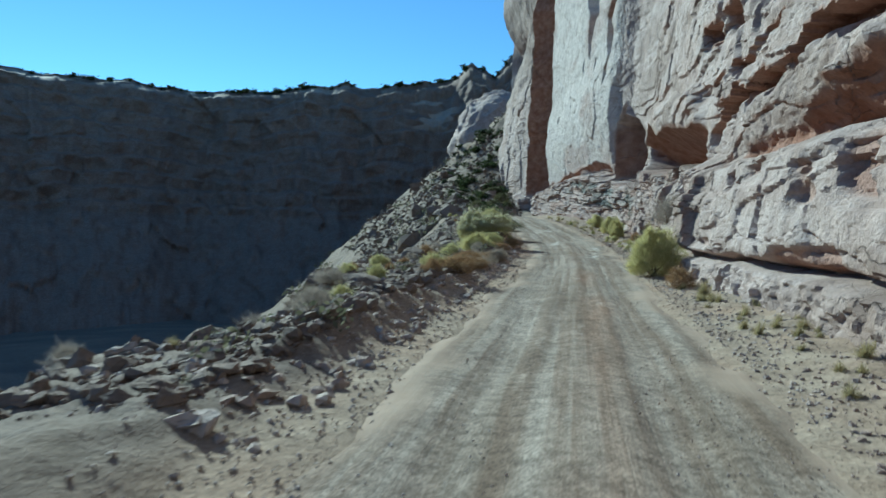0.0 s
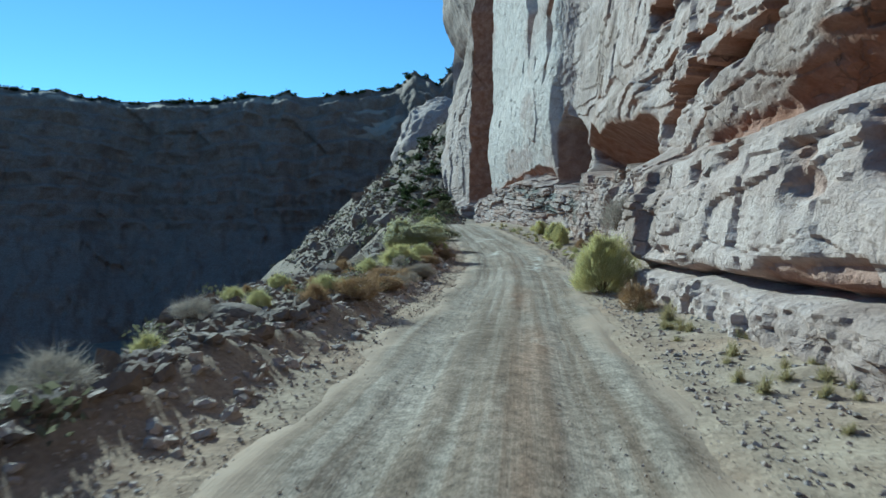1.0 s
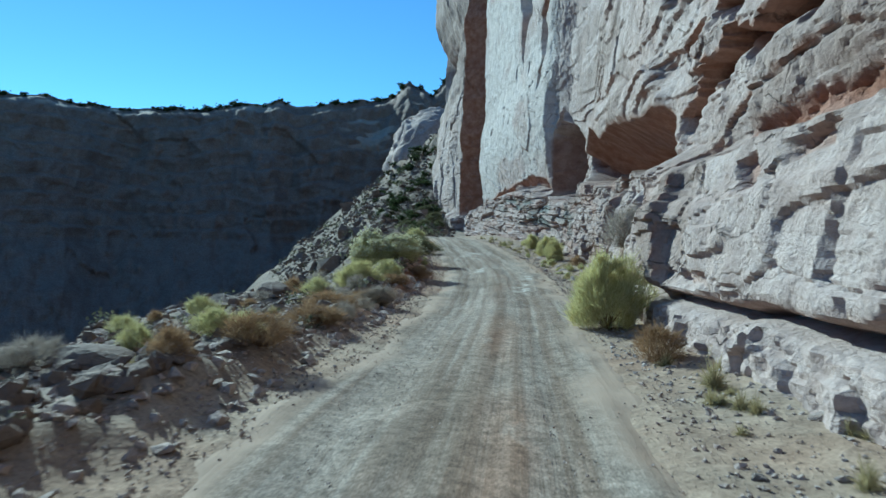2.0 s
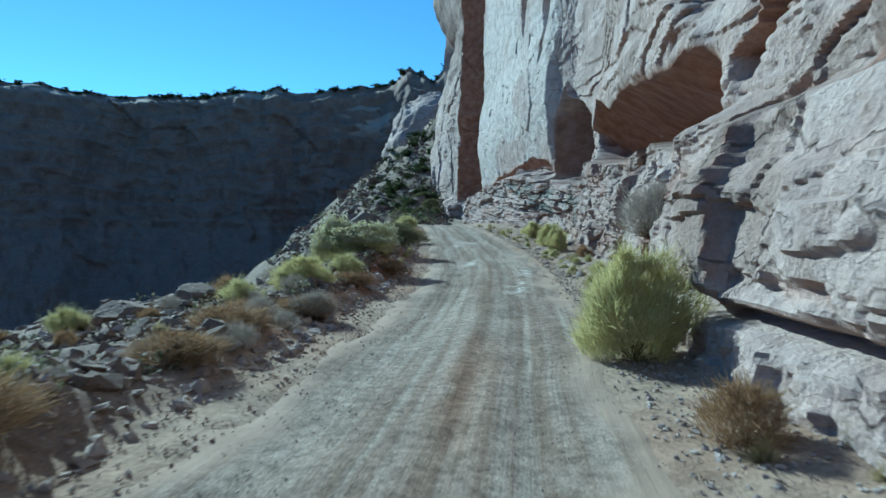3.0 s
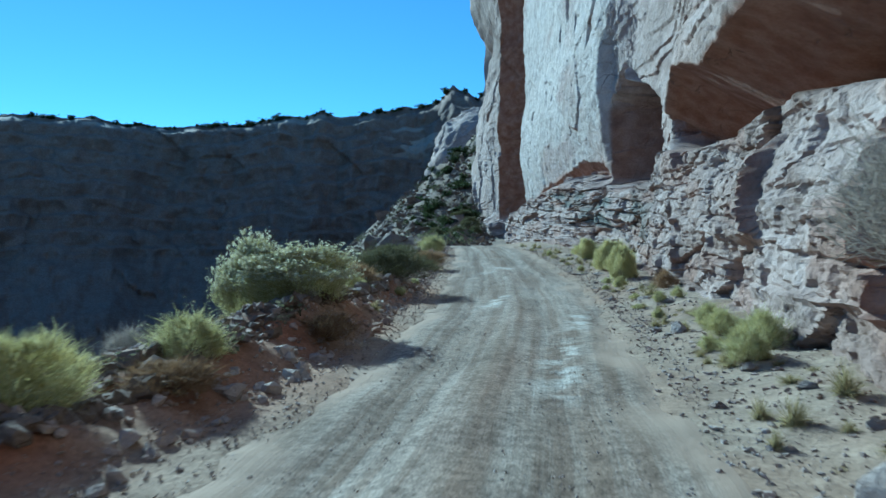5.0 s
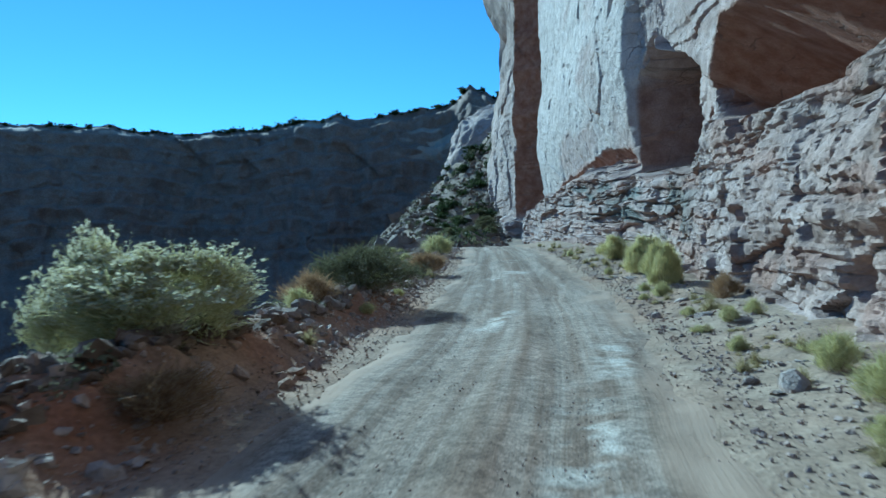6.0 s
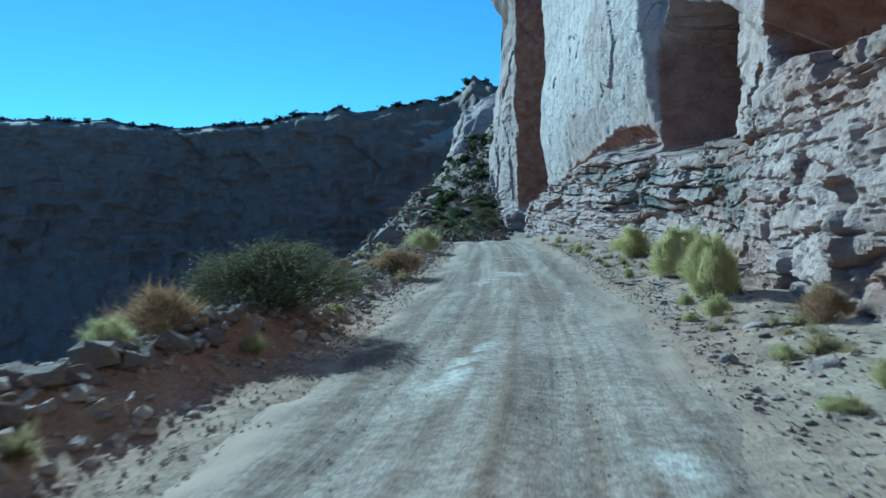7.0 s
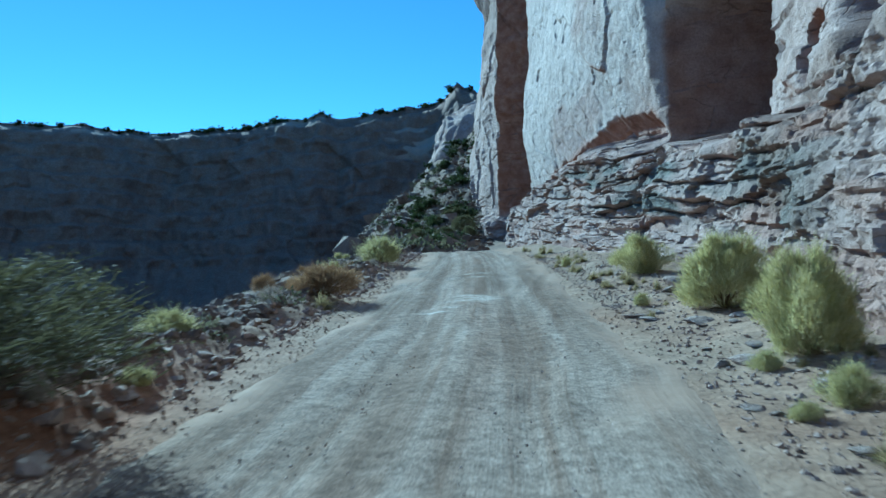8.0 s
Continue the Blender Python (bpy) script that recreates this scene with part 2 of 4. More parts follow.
def leaf_material(name, a, b_, tip, shine=0.75):
    m, nt, b = material(name)
    geo = nt.nodes.new("ShaderNodeNewGeometry").outputs["Random Per Island"]
    colour = ramp(nt, geo, (0.0, a), (0.55, b_), (1.0, tip))
    patch = noise_tex(nt, 3.0, 3)
    colour = mix(nt, colour, ramp(nt, patch, (0.35, (0.7, 0.7, 0.65)), (0.65, (1.1, 1.1, 1.05))), 0.8, "MULTIPLY")
    nt.links.new(colour, b.inputs["Base Color"])
    b.inputs["Roughness"].default_value = shine
    b.inputs["Specular IOR Level"].default_value = 0.2
    glow = nt.nodes.new("ShaderNodeBsdfTranslucent")
    nt.links.new(colour, glow.inputs[0])
    join = node(nt, "ShaderNodeMixShader", Fac=0.45)
    nt.links.new(b.outputs[0], join.inputs[1])
    nt.links.new(glow.outputs[0], join.inputs[2])
    nt.links.new(join.outputs[0], nt.nodes["Material Output"].inputs[0])
    return m


SOIL, ROAD = soil_material(), road_material()
BRUSH = leaf_material("rabbitbrush_green", (0.42, 0.385, 0.16), (0.59, 0.535, 0.265), (0.70, 0.64, 0.38))
SAGE = leaf_material("pale_brush_green", (0.40, 0.37, 0.16), (0.54, 0.50, 0.25), (0.62, 0.57, 0.36))
SEED = leaf_material("cream_seed_heads", (0.50, 0.48, 0.34), (0.60, 0.57, 0.42), (0.68, 0.64, 0.50))
DARKLEAF = leaf_material("dark_green_leaf", (0.085, 0.082, 0.042), (0.13, 0.122, 0.065), (0.18, 0.17, 0.10))
DRY = leaf_material("dry_russet_stalk", (0.22, 0.13, 0.07), (0.31, 0.195, 0.11), (0.40, 0.285, 0.17))
STRAW = leaf_material("straw_grass", (0.30, 0.245, 0.125), (0.41, 0.345, 0.19), (0.49, 0.425, 0.26))
TWIG = leaf_material("bare_grey_twig", (0.24, 0.20, 0.18), (0.34, 0.29, 0.26), (0.42, 0.37, 0.33))
BARK = leaf_material("brown_stem", (0.10, 0.065, 0.04), (0.15, 0.10, 0.065), (0.2, 0.14, 0.09))
JUNIPER = leaf_material("juniper_green", (0.030, 0.042, 0.018), (0.05, 0.066, 0.026), (0.08, 0.095, 0.04))


# ---------------------------------------------------------------- mesh helpers
def grid_mesh(name, x, y, z, mat, attributes=(), smooth=True, flip=False, crisp=0):
    """A sheet of quads through arrays of the same shape."""
    rows, cols = x.shape
    me = bpy.data.meshes.new(name)
    idx = np.arange(rows * cols).reshape(rows, cols)
    q = np.stack([idx[:-1, :-1], idx[:-1, 1:], idx[1:, 1:], idx[1:, :-1]], -1).reshape(-1, 4)
    if flip:
        q = q[:, ::-1]
    me.vertices.add(rows * cols)
    me.vertices.foreach_set("co", np.stack([x, y, z], -1).astype(np.float32).ravel())
    me.loops.add(q.size)
    me.loops.foreach_set("vertex_index", q.ravel().astype(np.int32))
    me.polygons.add(len(q))
    me.polygons.foreach_set("loop_start", np.arange(0, q.size, 4, dtype=np.int32))
    me.polygons.foreach_set("use_smooth", np.full(len(q), smooth))
    me.update(calc_edges=True)
    if crisp:
        me.set_sharp_from_angle(angle=radians(crisp))
    for key, values in attributes:
        me.attributes.new(key, "FLOAT", "POINT").data.foreach_set("value", np.clip(values, 0, 1).astype(np.float32).ravel())
    me.materials.append(mat)
    return me


def soup_mesh(name, verts, faces, mat, smooth=False):
    me = bpy.data.meshes.new(name)
    n = faces.shape[1]
    me.vertices.add(len(verts))
    me.vertices.foreach_set("co", np.asarray(verts, np.float32).ravel())
    me.loops.add(faces.size)
    me.loops.foreach_set("vertex_index", faces.ravel().astype(np.int32))
    me.polygons.add(len(faces))
    me.polygons.foreach_set("loop_start", np.arange(0, faces.size, n, dtype=np.int32))
    me.polygons.foreach_set("use_smooth", np.full(len(faces), smooth))
    me.update(calc_edges=True)
    me.materials.append(mat)
    return me


def spread(a, b, near, spacing, growth, limit):
    """Stations from a to b, closest together at near."""
    out, p, s = [near], near, spacing
    while p < b:
        p += s
        out.append(p)
        s = min(s * growth, limit)
    p, s = near, spacing
    while p > a:
        p -= s
        out.insert(0, p)
        s = min(s * growth, limit)
    return np.array(out)


# ---------------------------------------------------------------- ground sheet
gx = np.concatenate([spread(-2600, -9, -9, 0.22, 1.06, 120), np.arange(-8.85, 5.2, 0.11), spread(5.3, 2600, 5.3, 0.3, 1.12, 140)])
gy = np.concatenate([spread(-2600, 3, 3, 0.25, 1.08, 140), np.arange(3.12, 52, 0.13), spread(52.2, 3000, 52.2, 0.16, 1.035, 140)])
GX, GY = np.meshgrid(gx, gy)
GZ = ground_z(GX, GY)
gd = GX - smooth_line(road_x, GY)
red = np.exp(-((GY - 26) / 7) ** 2 - ((gd + 3.1) / 0.9) ** 2) * (0.8 + 0.5 * vnoise(GX, GY, 0, 51)) + 0.5 * np.exp(-((GY - 38) / 4) ** 2 - ((gd + 3.0) / 0.8) ** 2)
rubble = np.maximum(step(0, 1.0, (-gd - at(GY, (0, 2.1), (18, 2.2), (26, 2.8), (40, 2.7), (60, 3.0))) / at(GY, (0, 0.6), (20, 0.7), (30, 1.6))), step(70, 85, GY)) * (0.75 + 0.4 * vnoise(GX / 2, GY / 2, 0, 61)) * 0.9
ground = new("ground", grid_mesh("ground", GX, GY, GZ, SOIL, (("red", red), ("rubble", rubble))))
tagged(ground, "pale tan stony desert soil falling away to the canyon", "ground", kind="structure")

# ---------------------------------------------------------------- road
ry = np.concatenate([np.arange(-38, 2, 0.4), np.arange(2, 50, 0.09), np.arange(50, 84, 0.2)])
ra = np.linspace(-1.06, 1.06, 58)
RA, RY = np.meshgrid(ra, ry)
half = smooth_line(road_half, RY)
RX = smooth_line(road_x, RY) + RA * half * (1 + 0.05 * vnoise(RY / 2.2, np.sign(RA) * 3, 0, 71))
across = RA * half
rut = sum(np.exp(-((across - c - 0.12 * vnoise(RY / 7, c, 0, 72)) / 0.26) ** 2) for c in (-0.85, 0.8))
RZ = smooth_line(road_z, RY) - 0.045 * rut + 0.035 * np.exp(-(across / 0.3) ** 2)
RZ = RZ + 0.022 * fbm(RX / 0.9, RY / 0.9, 0, 3, 73) + 0.003 * fbm(RX / 0.16, RY / 0.5, 0, 2, 77) + 0.016 * vnoise(RX / 0.22, RY / 4.5, 0, 75)
RZ = RZ - 0.06 * step(0.72, 1.08, np.abs(RA) + 0.08 * fbm(RX / 0.7, RY / 1.2, 0, 3, 81)) + 0.012 * np.exp(-((np.abs(RA) - 0.90) / 0.06) ** 2) * (0.6 + vnoise(RY / 1.3, np.sign(RA) * 9, 0, 74))
crown = (0.45 + 0.35 * fbm(RX / 0.6, RY / 2.5, 0, 2, 80)) * np.exp(-((across - 0.12 + 0.28 * vnoise(RY / 6, 1, 0, 76)) / 0.30) ** 2) * (1 - step(18, 36, RY) * 0.6)
broken_up = step(-0.15, 0.35, fbm(RX / 0.35, RY / 0.28, 0, 3, 79))
pale_patch = broken_up * sum(np.exp(-((RX - px) / wx) ** 4 - ((RY - py) / wy) ** 4) for px, py, wx, wy in ((0.5, 28.4, 0.28, 2.2), (0.75, 32.5, 0.25, 1.5), (-2.3, 47.8, 0.5, 0.7), (-2.7, 46.0, 0.35, 0.5), (-1.2, 36.0, 0.2, 1.6), (-3.4, 53.5, 0.6, 0.9)))
road = new("road", grid_mesh("road", RX, RY, RZ, ROAD, (("crown", crown), ("pale", 0.85 * pale_patch), ("lane", (RA + 1.2) / 2.4), ("along", (RY + 40) / 130), ("edge", step(0.62, 0.90, np.abs(RA) + 0.14 * fbm(RX / 1.2, RY / 1.8, 0, 3, 78))))))
tagged(road, "unpaved pale tan dirt road with wheel tracks and ruts", "road", kind="structure")


# ---------------------------------------------------------------- the cliff beside the road
# stations along the wall: the foot's place, then the upper wall's place
PLAN = [(6.5, -45, 7.5, -45), (3.9, 0, 4.6, 0), (3.45, 8, 4.05, 8), (2.75, 18, 3.7, 18), (2.70, 22.6, 3.7, 22.0), (3.25, 23.9, 3.65, 23.9),
        (3.45, 28, 3.75, 28), (3.5, 33, 3.75, 33), (3.1, 42, 3.8, 42), (2.95, 46, 4.1, 47), (2.6, 50, 4.4, 52.4), (2.2, 52.5, 8.2, 53.6),
        (1.7, 54.5, 8.8, 55.7), (1.2, 56.5, 2.5, 56.3), (-0.2, 61, 1.2, 61), (-4.1, 75, -1.9, 74), (-5.6, 81.5, -3.8, 81.8), (-6.0, 84, -2.5, 83.6),
        (-6.4, 85.2, -2.7, 86.6), (-7.9, 86.4, -7.1, 87.2), (-10.5, 98, -10.1, 99), (-14.8, 116, -14.6, 117), (-12.5, 128, -12.5, 128), (70, 150, 70, 150)]
pu = np.arange(24.0)
keep = (pu < 10.5) | (pu > 12.5)
fine_u = np.linspace(0, 23, 40000)
fx, fy, ux, uy = (np.interp(fine_u, pu, [p[k] for p in PLAN]) for k in (0, 1, 2, 3))
k = np.exp(-np.linspace(-2, 2, 161) ** 2)
k /= k.sum()
fx, fy, ux, uy = (np.convolve(np.pad(a, 80, mode="edge"), k, "valid") for a in (fx, fy, ux, uy))
# the wall above the alcove, which it bridges
BRIDGE = [(*p[:2], 3.2, 53.6) if p[3] == 52.4 else p for p in PLAN]
vx, vy = (np.convolve(np.pad(np.interp(fine_u, pu[keep], [p[c] for p, q in zip(BRIDGE, keep) if q]), 80, mode="edge"), k, "valid") for c in (2, 3))
pace = np.maximum(np.hypot(np.gradient(fx), np.gradient(fy)), np.hypot(np.gradient(ux), np.gradient(uy)))
want = np.interp(uy, [-45, -5, 4, 12, 40, 60, 90, 105, 140], [2.0, 0.5, 0.12, 0.075, 0.085, 0.12, 0.17, 0.3, 3.0])
count = np.cumsum(pace / want)
cu = np.interp(np.arange(0, count[-1], 1.0), count, np.arange(len(fine_u)))
fx, fy, ux, uy, vx, vy = (np.interp(cu, np.arange(len(fine_u)), a) for a in (fx, fy, ux, uy, vx, vy))
run = np.cumsum(np.hypot(np.gradient(0.5 * (fx + ux)), np.gradient(0.5 * (fy + uy))))
cz = np.concatenate([np.arange(-0.6, 6.5, 0.045), np.arange(6.5, 10, 0.07), spread(10.0, 46, 10.0, 0.08, 1.014, 0.6)])
S, Z = np.meshgrid(run, cz)
Y0 = np.broadcast_to(uy, Z.shape)


def contact(y):
    """Height at which the thin-bedded foot gives way to the massive upper wall."""
    return at(y, (-20, 1.1), (50, 5.3), (56, 5.6), (59, 5.75), (70, 5.6), (80, 5.4), (87, 4.7), (110, 4.2))


def facets(s, z, wide, tall, amp, tilt, seed, square=False, groove=0.0):
    """Rock broken into flat faces: each face stands out by its own amount and leans its own way."""
    p, q = s / wide, z / tall
    bend = 0.07 if square else 0.22
    p = p + bend * vnoise(p * 1.7, q * 1.7, 0, seed + 7)
    q = q + bend * vnoise(p * 1.7, q * 1.7, 5, seed + 8)
    i, j = np.floor(p).astype(np.int64), np.floor(q).astype(np.int64)
    best, second, value = np.full(p.shape, 9.0), np.full(p.shape, 9.0), np.zeros(p.shape)
    for a in (-1, 0, 1):
        for b in (-1, 0, 1):
            ci, cj = i + a, j + b
            dx = p - ci - 0.08 - 0.84 * lattice(ci, cj, 1, seed)
            dz = q - cj - 0.08 - 0.84 * lattice(ci, cj, 2, seed)
            d = np.maximum(np.abs(dx), np.abs(dz)) if square else np.hypot(dx, dz)
            v = amp * (lattice(ci, cj, 3, seed) - 0.5) + tilt * (dx * (lattice(ci, cj, 4, seed) - 0.5) + dz * (lattice(ci, cj, 5, seed) - 0.5))
            first = d < best
            second = np.where(first, best, np.minimum(second, d))
            value = np.where(first, v, value)
            best = np.where(first, d, best)
    return value - groove * (1 - step(0.0, 0.045, second - best))


def terraces(n, levels, sharp):
    f = n * levels
    i = np.floor(f)
    r = f - i
    return (i + step(0.5 - sharp, 0.5 + sharp, r)) / levels


zc = contact(Y0) - 0.95 * window(Y0, 44.5, 53.5, 1.2) - 0.4 * window(Y0, 53.5, 57, 1.0) - 0.35 * window(Y0, 17.5, 26, 1.8) + 0.22 * fbm(S / 3.5, 0, 0, 3, 101) + 0.25 * step(54, 58, Y0) * terraces(fbm(S / 3.0, 4, 0, 3, 102), 3.0, 0.06)
up = step(-0.35, 0.30, Z - zc)
arch = step(10.0, 10.9, Z + 0.55 * np.abs(Y0 - 53.9) + 0.4 * vnoise(S / 1.2, Z / 2, 0, 103))
WX, WY = ux + (vx - ux) * arch, uy + (vy - uy) * arch
PX, PY = fx + (WX - fx) * up, fy + (WY - fy) * up
tx, ty = np.gradient(PX, axis=1), np.gradient(PY, axis=1)
tx, ty = (sum(np.roll(a, r, axis=1) for r in range(-4, 5)) for a in (tx, ty))
ln = np.hypot(tx, ty) + 1e-9
NX, NY = -ty / ln, tx / ln           # out of the rock, towards the road
foot_z = smooth_line(road_z, np.broadcast_to(fy, Z.shape))
hb = Z - foot_z
dip = Z - 0.055 * Y0
massive = step(-0.1, 0.8, Z - zc)
near = 1 - step(40, 47, Y0)
slab = window(Y0, 56.6, 83, 0.5) * massive
# thin beds at the foot, broken into blocks; broad faces in the near wall
calm = window(Y0, -30, 21.5, 1.5)
layer = dip + 0.03 * vnoise(S / 5, dip, 0, 222) + step(44, 50, Y0) * (0.22 * fbm(S / 6, dip / 1.5, 0, 3, 239) - 0.02 * (Y0 - 50))
rank = np.floor(layer / 0.42)
patchy = step(-0.25, 0.3, vnoise(S / 1.7, rank * 5.1, 0, 227))
beds = 0.40 * (chance(rank, 0, 223) - 0.5) * (0.55 + 0.7 * vnoise(S / 3.2, rank * 3.7, 0, 236)) + 0.08 * (chance(np.floor(layer / 0.14), 0, 228) - 0.5) * patchy
beds = beds + facets(S, layer, 2.8, 0.42, 0.26, 0.22, 201, True, 0.08) + facets(S, layer + 0.04 * S, 0.95, 0.21, 0.13, 0.10, 211, True, 0.03) + 0.14 * fbm(S / 2.0, Z / 1.1, 0, 2, 237)
beds = 0.75 * beds - 0.34 * np.exp(-((layer / 0.42 - rank) / 0.12) ** 2) * (chance(rank, 3, 232) > 0.45) * patchy + facets(S, layer + 0.06 * S, 4.5, 0.8, 0.34, 0.32, 238, False, 0.10)
plate = terraces(fbm(S / 6.0, (dip + 0.12 * S) / 1.2, 0, 2, 224), 2.0, 0.05)
broad = -0.06 + 0.15 * plate + facets(S, dip + 0.14 * S, 2.8, 1.0, 0.04, 0.10, 225, False, 0.06) + facets(S, dip + 0.1 * S, 0.8, 0.3, 0.012, 0.03, 226, False, 0.012)
crumbly = facets(S, Z, 0.45, 0.5, 0.14, 0.12, 229, False, 0.06) + facets(S, Z, 0.16, 0.16, 0.05, 0.06, 230)
broad = np.where(Z < 0.80 + 0.004 * (20 - Y0), crumbly, broad)
split = window(Y0, 21.5, 47.5, 1.2)
broken = 0.35 * beds + facets(S, Z + 0.12 * S, 2.8, 1.3, 0.28, 0.40, 233, False, 0.12) + facets(S, Z + 0.1 * S, 0.9, 0.5, 0.06, 0.09, 234, False, 0.04) + facets(S, layer, 0.2, 0.22, 0.04, 0.06, 235)
out = (1 - massive) * (beds * (1 - calm - split) + broken * split + broad * calm)
# where the great overhang lies
roof = window(Y0 + 0.8 * vnoise(Z / 1.2, 3, 0, 301), 24.0, 46.2, 0.6)
lip = 1.5 + 0.25 * vnoise(S / 2.5, 5, 0, 302) + 0.07 * np.clip(Y0 - 30, 0, 99)
deep = np.clip(1 - (Z - zc + 0.1) / lip, 0, 1) * (Z > zc - 0.25)
plain = 1 - 0.8 * roof * step(-0.1, 0.05, Z - zc) * (1 - step(-0.1, 0.2, Z - zc - lip))
# massive wall: broken faces and stepped rims, smoother on the tall slab
spall = terraces(fbm(S / 9.0, (dip + 0.07 * S) / 2.6, 0, 2, 231), 2.4, 0.05)
rough = -0.12 + facets(S, dip + 0.05 * S, 6.0, 1.5, 0.26, 0.30, 241, False, 0.07) + facets(S, dip + 0.1 * S, 2.0, 0.7, 0.06, 0.12, 242, False, 0.03) + facets(S, dip, 0.45, 0.3, 0.025, 0.05, 243, False, 0.02)
flute = facets(S, Z - 0.5 * S, 10.0, 5.0, 0.07, 0.30, 251, False, 0.02) + facets(S, Z - 0.6 * S, 3.2, 1.8, 0.07, 0.14, 252, False, 0.03) + facets(S, Z - 0.5 * S, 1.0, 0.6, 0.025, 0.06, 253, False, 0.012)
out = out + massive * (1 - slab) * plain * (at(Y0, (20, 0.40), (26, 0.26), (60, 0.22)) * spall + at(Y0, (20, 1.0), (28, 0.55)) * rough * near + (rough * 0.3 + 0.8 * flute) * (1 - near)) + slab * flute
out = out + (1 - 0.8 * roof * step(-0.2, 0.1, Z - zc) * (1 - step(-0.3, 0.2, Z - zc - lip))) * (0.03 * fbm(S / 0.6, Z / 0.5, 0, 3, 271) + facets(S, dip, 0.22, 0.15, 0.02, 0.05, 272, False, 0.01))
# lean
out = out - 0.10 * np.clip(hb, 0, 3.2) * (1 - massive) - massive * 0.055 * np.clip(Z - zc, 0, 30) * (1 - step(50, 56, Y0))
# overhanging roof above the foot
out = out - roof * 1.7 * lip * deep * step(-0.25, 0.05, Z - zc) + roof * 0.35 * window(Z - zc, lip - 0.1, lip + 1.2, 0.3)
# long overhang along the near wall
roof2 = window(Y0 + 0.9 * vnoise(Z / 1.2, 3, 0, 311), -30.0, 17.6, 0.5) * (0.85 + 0.25 * vnoise(S / 3, 0, 0, 312))
base2 = 3.05 + 0.02 * (18 - Y0) + 0.10 * vnoise(S / 2.2, 2, 0, 326)
lip2 = at(Y0, (4, 1.5), (9, 1.0), (14, 0.5), (18, 0.22)) + 0.22 * terraces(fbm(S / 1.9, 4, 0, 2, 318), 2.5, 0.08)
deep2 = np.clip(1 - (Z - base2) / lip2, 0, 1) * step(-0.12, 0.02, Z - base2)
out = out - roof2 * (0.35 + 0.8 * lip2) * deep2
# undercut bands that climb along the wall
notch = 0.0
for y0, y1, level, slope, size, tall, seed in ((11.0, 25.5, 5.25, -0.035, 0.75, 0.62, 321), (9.0, 24.0, 6.25, -0.02, 0.60, 0.55, 322), (17.0, 24.5, 7.9, 0.04, 0.75, 1.0, 323), (2.0, 12.0, 7.2, 0.05, 0.6, 0.7, 327)):
    below = level + slope * (Y0 - y0) + 0.34 * terraces(fbm(S / 1.7, 6, 0, 2, seed), 2.5, 0.06) - Z
    notch = notch + size * window(Y0, y0, y1, 0.5) * step(0, 0.07, below) * (1 - step(0.15, tall, below)) * step(-0.75, -0.1, vnoise(S / 1.3, 9, 0, seed + 5))
out = out - notch
# dark cleft low in the near wall, with a shelf below it
cleft_z = 0.80 + 0.004 * (20 - Y0) + 0.05 * vnoise(S / 1.4, 7, 0, 303)
cleft = window(Y0, 2, 20.2, 0.6)
out = out - cleft * 0.45 * np.exp(-((Z - cleft_z) / 0.08) ** 2) + cleft * 0.06 * (1 - step(-0.03, 0.04, Z - cleft_z)) + cleft * 0.08 * window(Z - cleft_z, 0.1, 1.5, 0.1)
# joints where the wall steps towards the road
joint = 0.0
for jy, size, top, lean, low in ((18.7, 0.27, 2.7, 0.22, 1.0), (30.6, 0.40, 2.95, 0.5, 1.8), (11.2, 0.10, 2.6, 0.4, 1.0), (26.0, 0.3, 2.6, 0.3, 1.0), (38.5, 0.18, 2.4, 0.1, 1.0)):
    d = Y0 - jy - lean * (Z - 1.5)
    joint = joint + size * step(-0.07, 0.09, d) * np.exp(-np.clip(d, 0, 99) / 2.4) * (1 - step(top - 0.4, top + 0.2, Z - 0.02 * jy)) * step(low - 0.1, low + 0.15, Z)
block_top = 1.75 + 0.2 * (23 - Y0) + 0.1 * vnoise(S / 0.7, 2, 0, 313)
out = out + joint - 0.14 * window(Y0 - 0.22 * (Z - 1.5), 17.3, 18.7, 0.4) * window(Z, 1.05, 2.8, 0.15)
out = out - (1 - massive) * (0.28 * step(-0.2, 0.45, Z - block_top) * (1 - step(0.8, 1.3, Z - block_top)) * window(Y0, 19.6, 23.6, 0.3) + 0.35 * step(2.0, 3.4, hb) * window(Y0, 23.6, 36, 0.6))
# scoops where slabs have dropped off the near wall
scoop = 0.0
for y0, y1, z0, z1, slant, size in ((10.2, 12.6, 0.86, 1.22, 0.0, 0.3), (9.5, 10.3, 1.95, 2.75, 0.55, 0.4), (8.3, 8.8, 2.0, 2.9, 0.55, 0.4), (11.4, 11.8, 1.9, 2.6, 0.5, 0.25), (15.2, 15.9, 2.3, 2.7, 0.9, 0.3), (16.3, 17.8, 1.02, 1.2, 0.0, 0.2), (13.5, 14.6, 2.5, 2.75, 1.2, 0.25), (6.2, 7.2, 1.5, 2.2, 0.7, 0.35)):
    ys = Y0 - slant * (Z - z0) + 0.15 * vnoise(S / 0.4, Z / 0.3, 0, 314)
    scoop = scoop + 0.6 * size * window(ys, y0, y1, 0.08) * window(Z + 0.08 * vnoise(S / 0.5, 0, 0, 315), z0, z1, 0.06)
out = out - scoop
